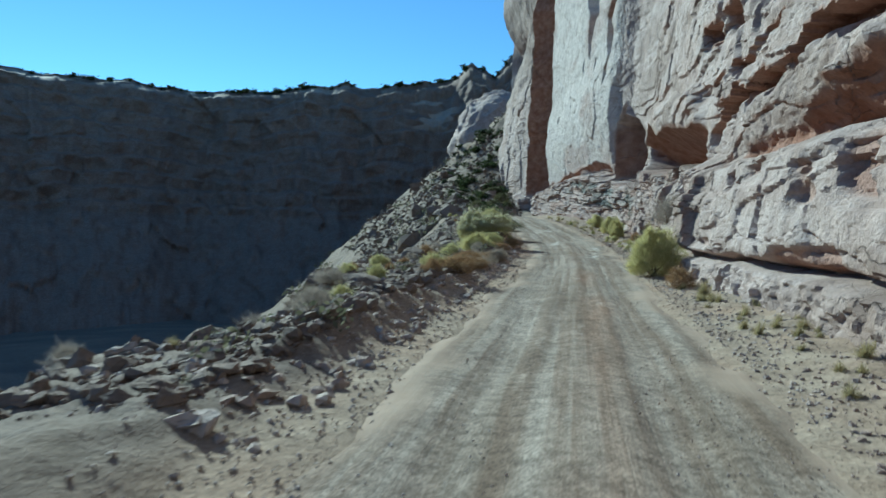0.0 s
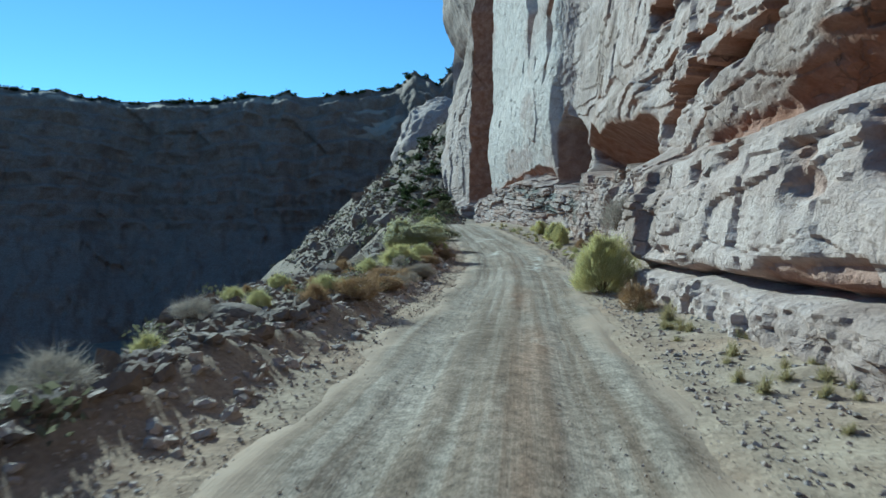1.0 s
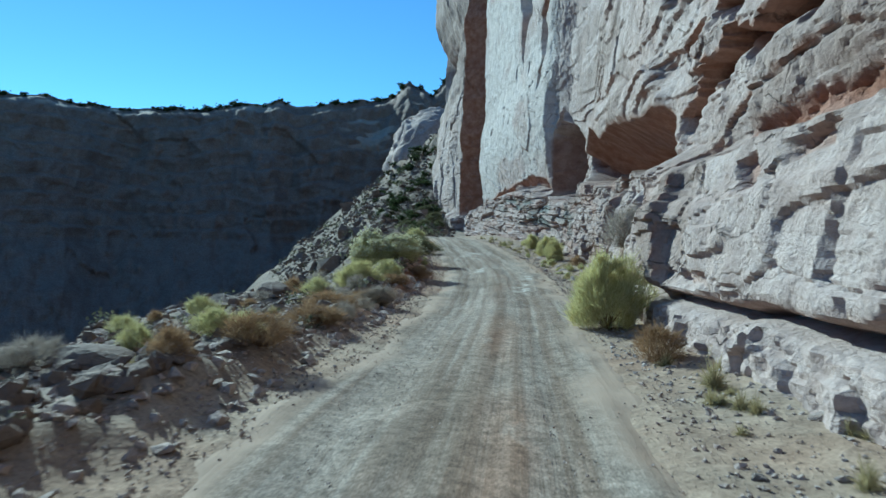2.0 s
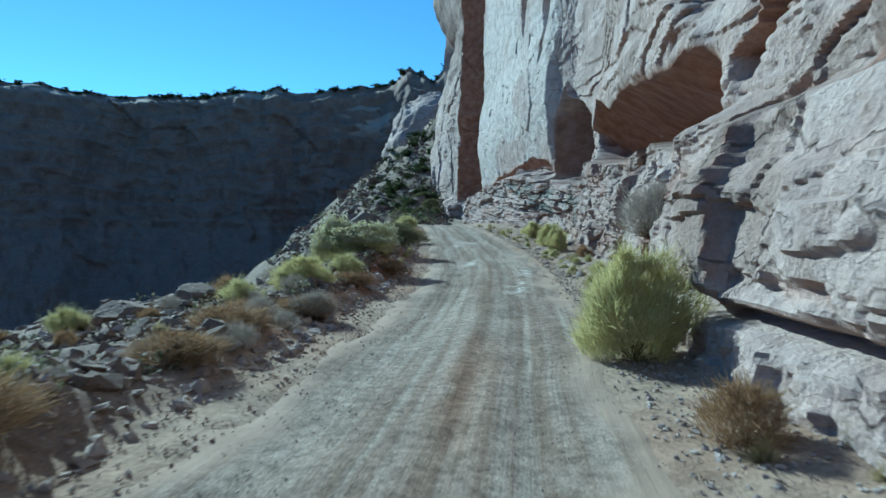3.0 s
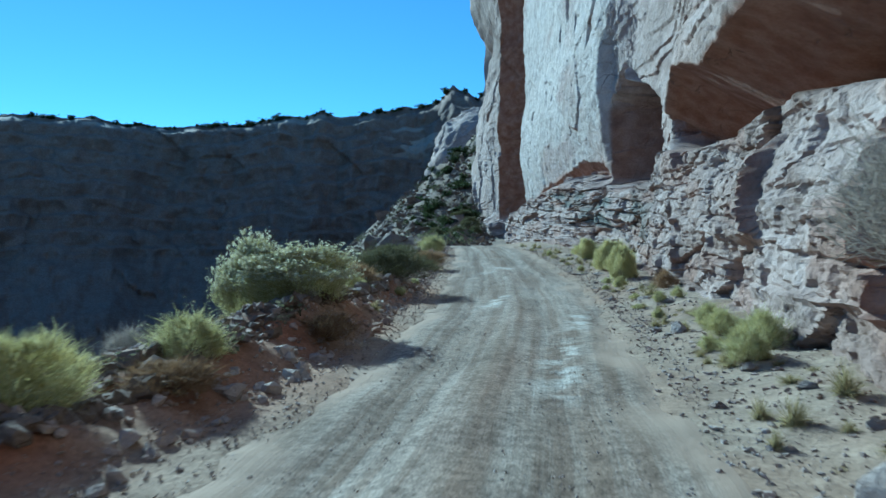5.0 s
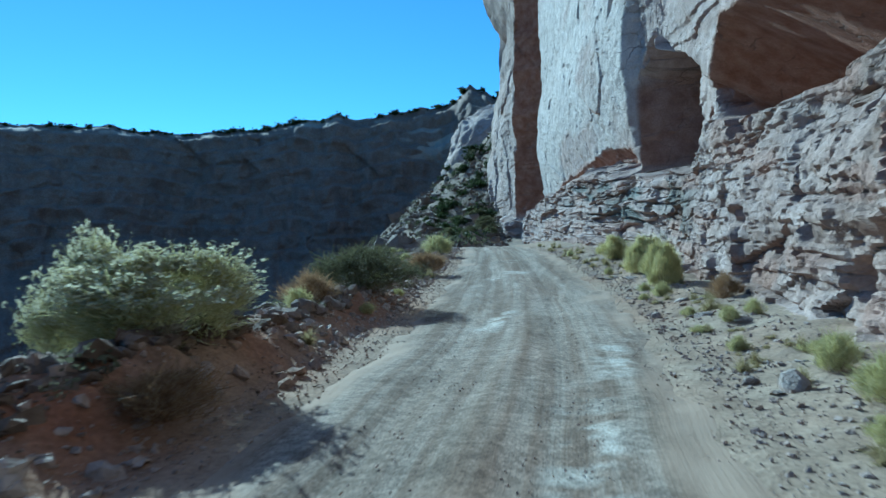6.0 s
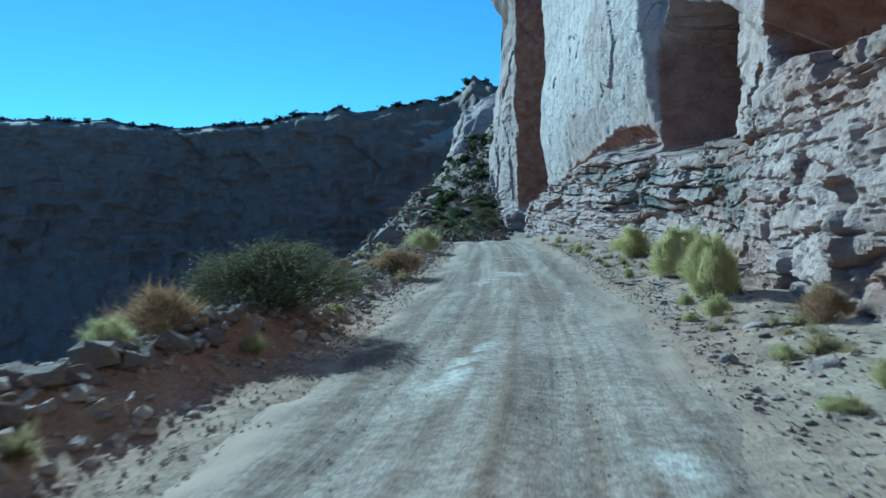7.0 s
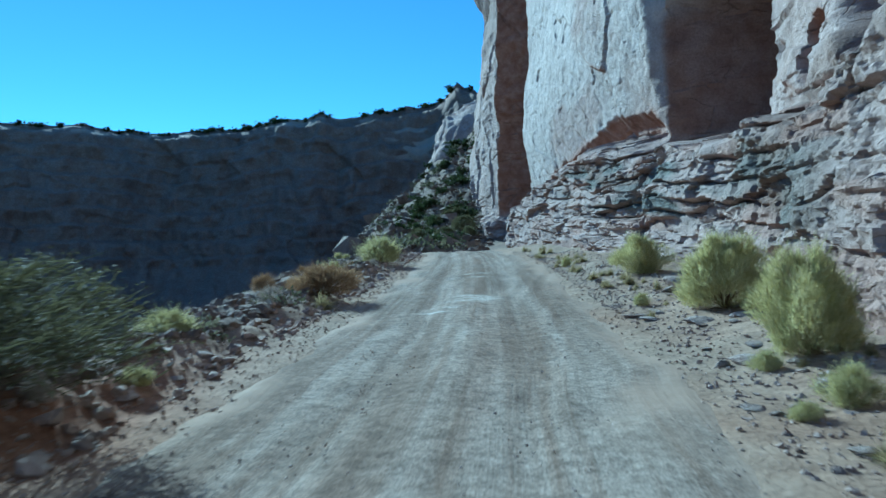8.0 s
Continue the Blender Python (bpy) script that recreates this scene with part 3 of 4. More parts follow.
# rounded hollows in the wall before the alcove
for y0, z0, wy, wz in ((46.6, 6.5, 0.6, 0.5), (43.6, 4.9, 1.3, 0.75), (48.4, 5.6, 0.6, 0.9), (35.6, 2.4, 0.35, 0.22), (34.4, 1.8, 0.28, 0.28), (38.6, 2.25, 0.4, 0.2), (33.0, 1.2, 0.35, 0.3), (36.8, 1.5, 0.3, 0.2)):
    hole = step(0.0, 0.55, 1 - ((Y0 - y0) / wy) ** 2 - ((Z - z0) / wz) ** 2 + 0.35 * vnoise(S / 0.5, Z / 0.5, 0, 316))
    out, scoop = out - min(0.55, 0.8 * wz) * hole, scoop + (0.5 if wz > 0.4 else 0.0) * hole
# rock shelf that stands out near the steps of the wall
out = out + 0.22 * window(Y0, 22.6, 25.2, 0.7) * (1 - step(1.6, 2.0, Z + 0.2 * vnoise(S, 1, 0, 304)))
# slab with a worn, undercut lower rim
under = window(Y0, 56.8, 81.5, 0.4) * step(-0.75, 0.1, fbm(S / 5, Z / 3, 0, 2, 305) + 0.2)
rim_high = 0.9 + 0.3 * terraces(vnoise(S / 3, 0, 0, 309), 3, 0.1)
out = out - slab * under * 1.2 * np.clip(1 - (Z - zc) / rim_high, 0, 1) + slab * 0.5 * np.sin(np.clip((Z - zc - 1.0) / 9, 0, 1) * np.pi)
# the pillar leans in to a waist and carries a bulging head
pillar = window(Y0, 86.8, 124, 0.8)
waist = at(Z, (6, 0.2), (14, -0.45), (21, -1.5), (25, -2.7), (29.5, -3.9), (32.5, -2.0), (36, -0.7), (46, 0.2))
out = out + pillar * waist * at(Y0, (86, 0.25), (97, 0.45), (108, 1.0)) + pillar * massive * 0.5 * facets(S, Z - 0.8 * S, 6.0, 9.0, 0.7, 0.9, 261, False, 0.1)
out = out + window(Y0, 85.5, 97, 1.5) * massive * (0.55 * fbm(Z / 5.5, S / 8, 0, 2, 328) + 0.15 * facets(S, Z, 2.8, 4.5, 1.0, 0.8, 329))
# clefts that part the head of the slab
for y0, wide, low, seed in ((64.5, 3.0, 16.0, 306), (58.6, 0.9, 12.8, 324)):
    gap = wide * step(low, low + 9, Z) - np.abs(Y0 - y0 + 0.12 * (Z - 16) + 0.9 * vnoise(Z / 2.6, 2, 0, seed)) + 0.35 * vnoise(S / 0.9, Z / 1.4, 0, seed)
    out = out - 1.3 * step(-0.25, 0.35, gap) * step(low, low + 2.5, Z)
# inside of the alcove, which gets its deep shade as colour below
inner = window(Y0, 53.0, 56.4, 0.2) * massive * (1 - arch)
face = window(Y0, 84.0, 87.4, 0.25) * massive
ridge = np.gradient(out, axis=0) / np.gradient(Z, axis=0)
ridge = (np.roll(ridge, 1, axis=0) + ridge + np.roll(ridge, -1, axis=0) + np.roll(ridge, 1, axis=1) + np.roll(ridge, -1, axis=1)) / 5
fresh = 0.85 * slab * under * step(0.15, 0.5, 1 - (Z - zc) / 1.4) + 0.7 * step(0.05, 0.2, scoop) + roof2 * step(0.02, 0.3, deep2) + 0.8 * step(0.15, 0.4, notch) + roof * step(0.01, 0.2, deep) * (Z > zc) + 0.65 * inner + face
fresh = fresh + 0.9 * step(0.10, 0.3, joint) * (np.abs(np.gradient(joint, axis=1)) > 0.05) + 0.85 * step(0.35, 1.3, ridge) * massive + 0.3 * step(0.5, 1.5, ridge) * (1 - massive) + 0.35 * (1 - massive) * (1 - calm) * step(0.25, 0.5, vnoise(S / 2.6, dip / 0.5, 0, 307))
shale = 0.95 * window(Y0, 45.0, 66, 2.0) * window(Z - zc, -2.3, -0.7, 0.25) * step(-0.45, 0.15, vnoise(S / 3.5, layer / 0.3, 0, 317))
varnish_shade = step(-0.15, 0.45, fbm(S / 5.5, (dip + 0.1 * S) / 1.8, 0, 4, 319) + at(Z - zc, (-1, -0.25), (1.0, 0.05), (4, 0.15), (12, 0.0))) * (0.75 * window(Y0, -40, 50, 4) + 0.12 * window(Y0, 50, 120, 4))
# patchy darker tone on the foot from y 27 to 47.5
varnish_shade = varnish_shade + 0.42 * window(Y0, 27, 47.5, 2.5) * (1 - massive) * step(-0.7, 0.2, fbm(S / 3, layer / 0.8, 0, 3, 332))
# alcove inside and pillar head coloured dark to stand for their shade
varnish_shade = np.maximum(np.maximum(varnish_shade, 0.95 * inner), 0.85 * pillar * step(15, 27, Z + 3 * fbm(S / 5, Z / 9, 0, 3, 330)))
varnish_shade = varnish_shade * (0.7 + 0.3 * vnoise(S / 0.35, Z / 2.2, 0, 320))
bleached = 0.85 * window(Y0, 56.0, 84, 0.8) * massive * step(-0.5, 0.4, fbm(S / 7, Z / 4, 0, 3, 331) + 0.35)
CX, CY = PX + NX * out, PY + NY * out
CZ = Z + 0.05 * vnoise(S / 1.1, Z / 0.9, 3, 308)
# flat top running back from the brink
for away, rise in ((6, 1.5), (30, 3), (150, 4), (900, 4)):
    CX, CY = np.vstack([CX, CX[-1:] * 0 + CX[len(cz) - 1] + away]), np.vstack([CY, CY[-1:] * 0 + CY[len(cz) - 1] + away * 0.05])
    varnish_shade, bleached = np.vstack([varnish_shade, varnish_shade[-1:]]), np.vstack([bleached, bleached[-1:] * 0])
    CZ, fresh, shale = np.vstack([CZ, np.full((1, CZ.shape[1]), 46.0 + rise)]), np.vstack([fresh, fresh[-1:] * 0 + 0.3]), np.vstack([shale, shale[-1:] * 0])
cliff = new("cliff", grid_mesh("cliff", CX, CY, CZ, CLIFF, (("fresh", fresh), ("shale", shale), ("varnish_shade", varnish_shade), ("bleached", bleached)), flip=True, crisp=26))
tagged(cliff, "sheer pink-grey sandstone cliff with ledges, overhangs and orange undersides", "cliff", kind="structure")

# ---------------------------------------------------------------- canyon wall across the valley
RIM = [(-175, 420), (-140, 380), (-110, 360), (-80, 345), (-60, 325), (-44, 300), (-33, 312), (-25, 300), (-18, 288), (-13, 281), (-9.5, 275), (-6, 272), (0, 275), (12, 300), (40, 420)]
ma = np.concatenate([np.linspace(-175, -62, 120), np.linspace(-61.8, 0, 760), np.linspace(1, 40, 40)])
mr = at(ma, *RIM) + 7 * fbm(ma / 6.0, 0, 0, 3, 401)
rim_z = at(ma, (-175, 59.5), (-60, 59.5), (-44, 59), (-38, 57.5), (-33, 58.5), (-26, 60), (-18, 61.5), (-14, 64.5), (-11.6, 67), (-10.2, 70), (-9.4, 71.5), (-8.2, 68), (-7.4, 65.5), (-6.6, 69), (-5.6, 75), (0, 72), (40, 70)) + 0.9 * fbm(ma / 1.5, 3, 0, 3, 403) + 1.1 * (chance(np.floor(ma / 1.7 + 0.4 * vnoise(ma, 0, 0, 411)), 0, 412) - 0.5)
mh = np.concatenate([np.linspace(-1.05, 0.0, 46), np.linspace(0.012, 1.0, 110)])
H, A = np.meshgrid(mh, ma, indexing="ij")
R, T = np.broadcast_to(mr, H.shape), np.broadcast_to(rim_z, H.shape)
MZ = np.where(H < 0, H * 44, H * T)
bed = terraces(H * 9 + 0.25 * fbm(A / 4, H * 3, 0, 3, 404), 1.0, 0.10) / 9
back = np.where(H < 0, 62 * H, 0) + 26 * bed * (H > 0) + facets(A, H * 6 + 0.1 * A, 3.0, 1.3, 2.6, 2.4, 405) + facets(A, H * 12, 1.2, 0.6, 0.9, 1.1, 406) + 0.35 * fbm(A / 0.5, H * 26, 0, 2, 410)
back = back + 8 * step(0.90, 1.0, H) + 3.0 * fbm(A / 1.6, H * 4.5, 0, 3, 402)
MX, MY = np.sin(np.radians(A)) * (R + back), np.cos(np.radians(A)) * (R + back)
# pale rim ledges and strata; rim colour kept dark past -16 degrees for shade
pale = 0.95 * step(0.905, 0.95, H) * (1 - step(-17, -15, A)) * step(-0.1, 0.5, vnoise(A / 1.1, H * 30, 0, 407)) + 1.0 * window(A, -15, -10.5, 0.8) * window(H, 0.62, 0.9, 0.08) * step(0.1, 0.4, vnoise(A / 1.4 + H * 12, H * 22, 0, 408))
# flat top running back
top = np.array([4, 14, 40, 120, 400, 1600.0])[:, None]
TX, TY = np.sin(np.radians(ma)) * (mr + back[-1] + top), np.cos(np.radians(ma)) * (mr + back[-1] + top)
TZ = rim_z + np.array([0.5, 1.5, 2, 2, 2, 2.0])[:, None] + 0.4 * vnoise(TX / 6, TY / 6, 0, 409)
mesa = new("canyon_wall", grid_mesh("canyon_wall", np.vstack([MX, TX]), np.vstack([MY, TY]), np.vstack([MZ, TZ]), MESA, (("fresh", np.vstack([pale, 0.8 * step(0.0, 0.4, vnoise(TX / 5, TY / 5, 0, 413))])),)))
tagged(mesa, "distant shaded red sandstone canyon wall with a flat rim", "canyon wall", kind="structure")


def knob(name, centre, size, seed, turn, tip, mat):
    """A rounded pale outcrop with bedding cracks."""
    u, v = np.meshgrid(np.linspace(0, 2 * np.pi, 90), np.linspace(-1.2, np.pi / 2, 70))
    x, y, z = np.cos(v) * np.cos(u), np.cos(v) * np.sin(u), np.sin(v)
    sq = (np.abs(x) ** 2.3 + np.abs(y) ** 2.3 + np.abs(z) ** 2.3) ** (-1 / 2.3)
    r = sq * (1 + 0.13 * terraces(fbm(x * 1.5 + seed, y * 1.5, z * 2.2, 4, seed), 3, 0.15) + 0.03 * fbm(x * 6, y * 6, z * 9, 2, seed + 9))
    ob = new(name, grid_mesh(name, x * r * size[0], y * r * size[1], z * r * size[2], mat, (("fresh", 0.15 * (vnoise(x * 3, y * 3, z * 3, seed) > 0.4)),)))
    ob.matrix_world = pose(*centre, 0, tip, turn)
    return ob


tagged(knob("outcrop", (-21.5, 190, 20.5), (14, 16, 15), 501, 20, -30, CLIFF), "pale rounded sandstone outcrop above the stony slope", "outcrop", kind="structure")


# ---------------------------------------------------------------- plants
def part(name, me, parent, label=""):
    ob = new(name, me)
    ob.parent = parent
    if label:
        ob["label"] = label
    return ob


def blades(n, rng, reach, height, width, lift, start, droop=0.15, segments=3, curl=0.25):
    """Many thin curved stalks that fan out from the root, as strips."""
    az = rng.uniform(0, 2 * np.pi, n)
    tilt = np.arccos(np.clip(rng.uniform(lift, 1.0, n), -1, 1))
    size = rng.uniform(0.72, 1.0, n) * (0.85 + 0.3 * vnoise(np.cos(az) * 1.7, np.sin(az) * 1.7, tilt * 2, 77))
    way = np.stack([np.sin(tilt) * np.cos(az) * reach, np.sin(tilt) * np.sin(az) * reach, np.cos(tilt) * height], -1) * size[:, None]
    bend = rng.normal(0, curl, (n, 3)) * np.array([reach, reach, height * 0.4])
    first = rng.uniform(start[0], start[1], n)[:, None]
    side = np.cross(way, rng.normal(0, 1, (n, 3)))
    side /= np.linalg.norm(side, axis=1)[:, None] + 1e-9
    side *= (width * rng.uniform(0.6, 1.4, n))[:, None]
    verts, m = [], segments + 1
    for s in range(m):
        f = first + (1 - first) * s / segments
        p = way * f + bend * (f * f * 0.35) - np.array([0, 0, 1]) * (droop * height * f ** 3 * np.sin(tilt)[:, None])
        w = side * (1 - 0.75 * s / segments)
        verts += [p - w, p + w]
    verts = np.stack(verts, 1).reshape(-1, 3)
    base = (np.arange(n) * 2 * m)[:, None]
    faces = np.concatenate([base + np.array([2 * s, 2 * s + 1, 2 * s + 3, 2 * s + 2]) for s in range(segments)], 0)
    return verts, faces, way, bend


def flecks(centres, rng, size):
    """Small four-sided leaves or seed heads at the places given."""
    n = len(centres)
    a = rng.normal(0, 1, (n, 3))
    a /= np.linalg.norm(a, axis=1)[:, None]
    b = np.cross(a, rng.normal(0, 1, (n, 3)))
    b /= np.linalg.norm(b, axis=1)[:, None] + 1e-9
    s = (np.asarray(size) * rng.uniform(0.6, 1.4, n))[:, None]
    v = np.stack([centres - a * s, centres - b * s * 0.55, centres + a * s, centres + b * s * 0.55], 1).reshape(-1, 3)
    return v, np.arange(4 * n).reshape(n, 4)


def merge(*pieces):
    v, f, o = [], [], 0
    for a, b in pieces:
        v.append(a), f.append(b + o)
        o += len(a)
    return np.concatenate(v), np.concatenate(f)


def sprigs(n, rng, reach, long, width, up, gaps=-0.45, foot=0.4):
    """Short curved sprigs that fill a rounded, uneven crown one metre high."""
    h, a, u = rng.random(n * 3) ** 0.8, rng.uniform(0, 2 * np.pi, n * 3), rng.random(n * 3) ** 0.42
    rim = (foot + (1 - foot) * step(0, 0.4, h)) * np.sqrt(np.clip(1 - (np.clip(h - 0.22, 0, 1) / 0.80) ** 2, 0, 1))
    p = np.stack([np.cos(a) * u * rim, np.sin(a) * u * rim, h * 1.6 - 0.8], -1)
    lump = vnoise(p[:, 0] * 2.3, p[:, 1] * 2.3, p[:, 2] * 2.3, 91) + 0.5 * vnoise(p[:, 0] * 5, p[:, 1] * 5, p[:, 2] * 5, 92)
    keep = lump - 0.5 * np.linalg.norm(p, axis=1) > gaps - 0.45
    p, h = p[keep][:n], h[keep][:n]
    n = len(p)
    swell = 1 + 0.24 * vnoise(p[:, 0] * 1.6 + reach * 40, p[:, 1] * 1.6, p[:, 2] * 1.6, 93) + 0.10 * vnoise(p[:, 0] * 4, p[:, 1] * 4, p[:, 2] * 4, 94)
    c = np.stack([p[:, 0] * reach * swell, p[:, 1] * reach * swell, 0.02 + 0.80 * h * (1 + 0.30 * vnoise(p[:, 0] * 1.9, p[:, 1] * 1.9, reach * 50, 95) + 0.15 * vnoise(p[:, 0] * 5, p[:, 1] * 5, 0, 96))], -1)
    d = np.stack([p[:, 0] * 0.7, p[:, 1] * 0.7, np.full(n, up)], -1) + rng.normal(0, 0.33, (n, 3))
    d /= np.linalg.norm(d, axis=1)[:, None]
    d *= (long * rng.uniform(0.5, 1.3, n) * np.where(rng.random(n) < 0.16, 2.1, 1.0))[:, None]
    bow = rng.normal(0, 0.12, (n, 3)) * long
    side = np.cross(d, rng.normal(0, 1, (n, 3)))
    side *= (width * rng.uniform(0.6, 1.4, n) / (np.linalg.norm(side, axis=1) + 1e-9))[:, None]
    verts = np.stack([c - side, c + side, c + d * 0.55 + bow - side * 0.8, c + d * 0.55 + bow + side * 0.8, c + d - side * 0.15, c + d + side * 0.15], 1).reshape(-1, 3)
    base = (np.arange(n) * 6)[:, None]
    faces = np.concatenate([base + np.array([0, 1, 3, 2]), base + np.array([2, 3, 5, 4])], 0)
    return verts, faces, c + d


def bush_meshes(seed, leaf, n, reach=0.55, long=0.17, width=0.004, up=0.9, leaves=0, leaf_size=0.011, seeds=0, gaps=-0.45, foot=0.4, wood=70):
    """Unit shrub, one metre high: woody stems, fine foliage and, where asked, seed heads."""
    rng = np.random.default_rng(seed)
    stem = blades(wood, rng, reach * 0.8, 0.8, 0.007, 0.1, (0, 0.02), 0.05, 3)
    v, f, tips = sprigs(n, rng, reach, long, width, up, gaps, foot)
    pieces = [(v, f)]
    if leaves:
        pick = rng.integers(0, len(tips), leaves)
        pieces.append(flecks(tips[pick] + rng.normal(0, 0.022, (leaves, 3)), rng, leaf_size))
    out = [("wood", soup_mesh("wood", stem[0], stem[1], BARK)), ("foliage", soup_mesh("foliage", *merge(*pieces), leaf))]
    if seeds:
        pick = rng.integers(0, len(tips), seeds)
        pick = pick[(tips[pick][:, 2] > 0.45) & (np.linalg.norm(tips[pick] - np.array([0, 0, 0.45]), axis=1) > 0.42)]
        c = np.repeat(tips[pick], 5, 0)
        out.append(("bloom", soup_mesh("bloom", *flecks(c + rng.normal(0, 0.014, c.shape), rng, 0.019), SEED)))
    return out


def tuft_meshes(seed, leaf, n, lift=0.3):
    """A tuft of grass, one metre high."""
    rng = np.random.default_rng(seed)
    v, f, way, bend = blades(n, rng, 0.55, 1.0, 0.008, lift, (0.0, 0.3), 0.25, 3, 0.35)
    return [("grass", soup_mesh("grass", v, f, leaf))]


KINDS = {
    "rabbitbrush": [bush_meshes(600 + i, BRUSH, 16000, 0.58, 0.105, 0.0030, 0.8, 5000, 0.008, gaps=-0.32, foot=0.72) for i in range(2)],
    "flowering_shrub": [bush_meshes(620, SAGE, 9000, 0.60, 0.11, 0.0035, 0.6, 9000, 0.010, 4200, gaps=-0.25, foot=0.75)],
    "dark_shrub": [bush_meshes(630, DARKLEAF, 6000, 0.60, 0.10, 0.0035, 0.6, 12000, 0.011, foot=0.95)],
    "dry_shrub": [bush_meshes(640 + i, DRY, 3200, 0.60, 0.20, 0.0045, 0.6, 900, 0.012, gaps=-0.35, foot=0.7) for i in range(2)],
    "grass_tuft": [tuft_meshes(650 + i, STRAW, 420) for i in range(3)],
    "sage_shrub": [bush_meshes(660 + i, SAGE, 3000, 0.58, 0.20, 0.006, 0.8, 2600, 0.016, gaps=-0.35, foot=0.7) for i in range(2)],
    "bare_shrub": [bush_meshes(670, TWIG, 2600, 0.60, 0.22, 0.0032, 0.5, gaps=-0.35, wood=160)],
}
MASTER = {}


def plant(kind, x, y, wide, high, label, category="shrub", group="", z=None, variant=0, sink=0.03):
    """A shrub with its root on the ground."""
    key = (kind, variant % len(KINDS[kind]))
    zz = float(ground_z(x, y)) if z is None else z
    m = pose(x, y, zz - sink, 0, 0, (x * 97 + y * 57) % 360)
    if key not in MASTER:
        ob = new(kind)
        for name, me in KINDS[kind][key[1]]:
            part(name, me, ob)
        MASTER[key] = ob
    else:
        ob = copy_thing(MASTER[key], m)
    ob.matrix_basis = m @ Matrix.Diagonal((wide / 1.15, wide / 1.15, high, 1))
    return tagged(ob, label, category, group)


GREEN = "dense yellow-green rabbitbrush growing beside the dirt road"
plant("rabbitbrush", 2.02, 19.4, 1.42, 1.36, GREEN)
plant("rabbitbrush", 2.12, 41.2, 0.95, 1.08, GREEN, variant=1)
plant("rabbitbrush", 1.95, 44.6, 1.35, 1.10, GREEN)
plant("rabbitbrush", 1.2, 50.6, 1.25, 0.95, GREEN, variant=1)
plant("rabbitbrush", -3.6, 23.9, 1.2, 0.72, "low yellow-green rabbitbrush on the red road bank", variant=1)
plant("flowering_shrub", -3.85, 30.1, 1.8, 0.90, "pale green shrub covered with cream seed heads on the bank")
plant("flowering_shrub", -4.75, 30.3, 1.2, 1.5, "tall pale shrub thick with cream seed heads on the bank")
plant("sage_shrub", -3.2, 25.8, 0.7, 0.48, "small grey-green shrub on the red road bank")
plant("dark_shrub", -4.5, 38.0, 2.4, 1.0, "dark green leafy shrub on the canyon edge")
plant("dry_shrub", -4.6, 35.6, 1.0, 0.6, "dry russet shrub on the canyon edge")
plant("dry_shrub", -5.4, 47.4, 1.3, 0.65, "tan dry shrub at the road edge", variant=1)
plant("grass_tuft", -5.0, 46.2, 0.9, 0.5, "straw-coloured grass tuft at the road edge", "grass")
plant("dry_shrub", 2.3, 16.2, 0.62, 0.48, "dry orange tuft of brush beside the road", variant=1)
plant("grass_tuft", 2.55, 14.6, 0.6, 0.5, "straw-coloured grass tuft at the cliff foot", "grass")
plant("bare_shrub", 3.1, 24.7, 1.25, 1.05, "bare grey twiggy shrub on a rock shelf", z=1.55)
plant("dry_shrub", 3.0, 38.2, 0.6, 0.5, "dry orange tuft of brush at the cliff foot")
plant("grass_tuft", 2.45, 36.4, 0.6, 0.45, "straw-coloured grass tuft beside the road", "grass", variant=1)
for x, y, s in ((2.4, 25.2, 0.5), (3.0, 25.8, 0.55), (2.62, 27.6, 0.5), (3.05, 28.6, 0.6), (2.75, 29.6, 0.5)):
    plant("grass_tuft" if y < 26 else "sage_shrub", x, y, s, s * 0.75, "tan tuft of dry grass at the cliff foot" if y < 26 else "small olive-green shrub at the cliff foot", "grass" if y < 26 else "shrub", "brush at the cliff foot")
plant("sage_shrub", -7.4, 57.5, 1.4, 0.9, "grey-green shrub on the stony bank")
for i, (x, y, w, h) in enumerate(((-2.75, 17.6, 0.9, 0.3), (-3.0, 19.4, 1.0, 0.34), (-2.7, 21.4, 0.9, 0.3), (-3.5, 21.0, 0.8, 0.35), (-2.9, 25.0, 0.8, 0.3), (-2.8, 28.6, 0.9, 0.4), (-2.6, 14.8, 0.8, 0.4))):
    plant("dry_shrub", x, y, w, h, "low dry russet brush on the road bank", group="dry brush", variant=i)
rng = random.Random(5)
for i in range(95):
    y = rng.choice((rng.uniform(6, 16), rng.uniform(23, 60), rng.uniform(23, 42)))
    x = float(road_x(y) + road_half(y)) + rng.uniform(0.3, 1.5)
    kind = "grass_tuft" if y < 17 else rng.choice(("grass_tuft", "grass_tuft", "grass_tuft", "sage_shrub"))
    s = rng.uniform(0.2, 0.42)
    plant(kind, x, y, s, s * rng.uniform(0.6, 0.95), "small straw-coloured tuft at the cliff foot" if kind == "grass_tuft" else "small grey-green shrub at the cliff foot", "grass" if kind == "grass_tuft" else "shrub", "tufts along the road", variant=i)
for i in range(34):
    y = rng.uniform(22.5, 39)
    s = rng.uniform(0.22, 0.5)
    plant("sage_shrub" if i % 6 == 0 else "grass_tuft", float(road_x(y) + road_half(y)) + rng.uniform(0.35, 1.4), y, s, s * rng.uniform(0.25, 0.45), "low straw-green cushion of brush on the road verge", "shrub", "cushions on the verge", variant=i)
for i in range(30):
    y = rng.uniform(49, 66)
    s = rng.uniform(0.35, 0.7)
    plant("grass_tuft", float(road_x(y) + road_half(y)) + rng.uniform(0.1, 1.0), y, s, s * rng.uniform(0.5, 0.8), "straw-coloured grass tuft at the road edge", "grass", "grass along the bend", variant=i)
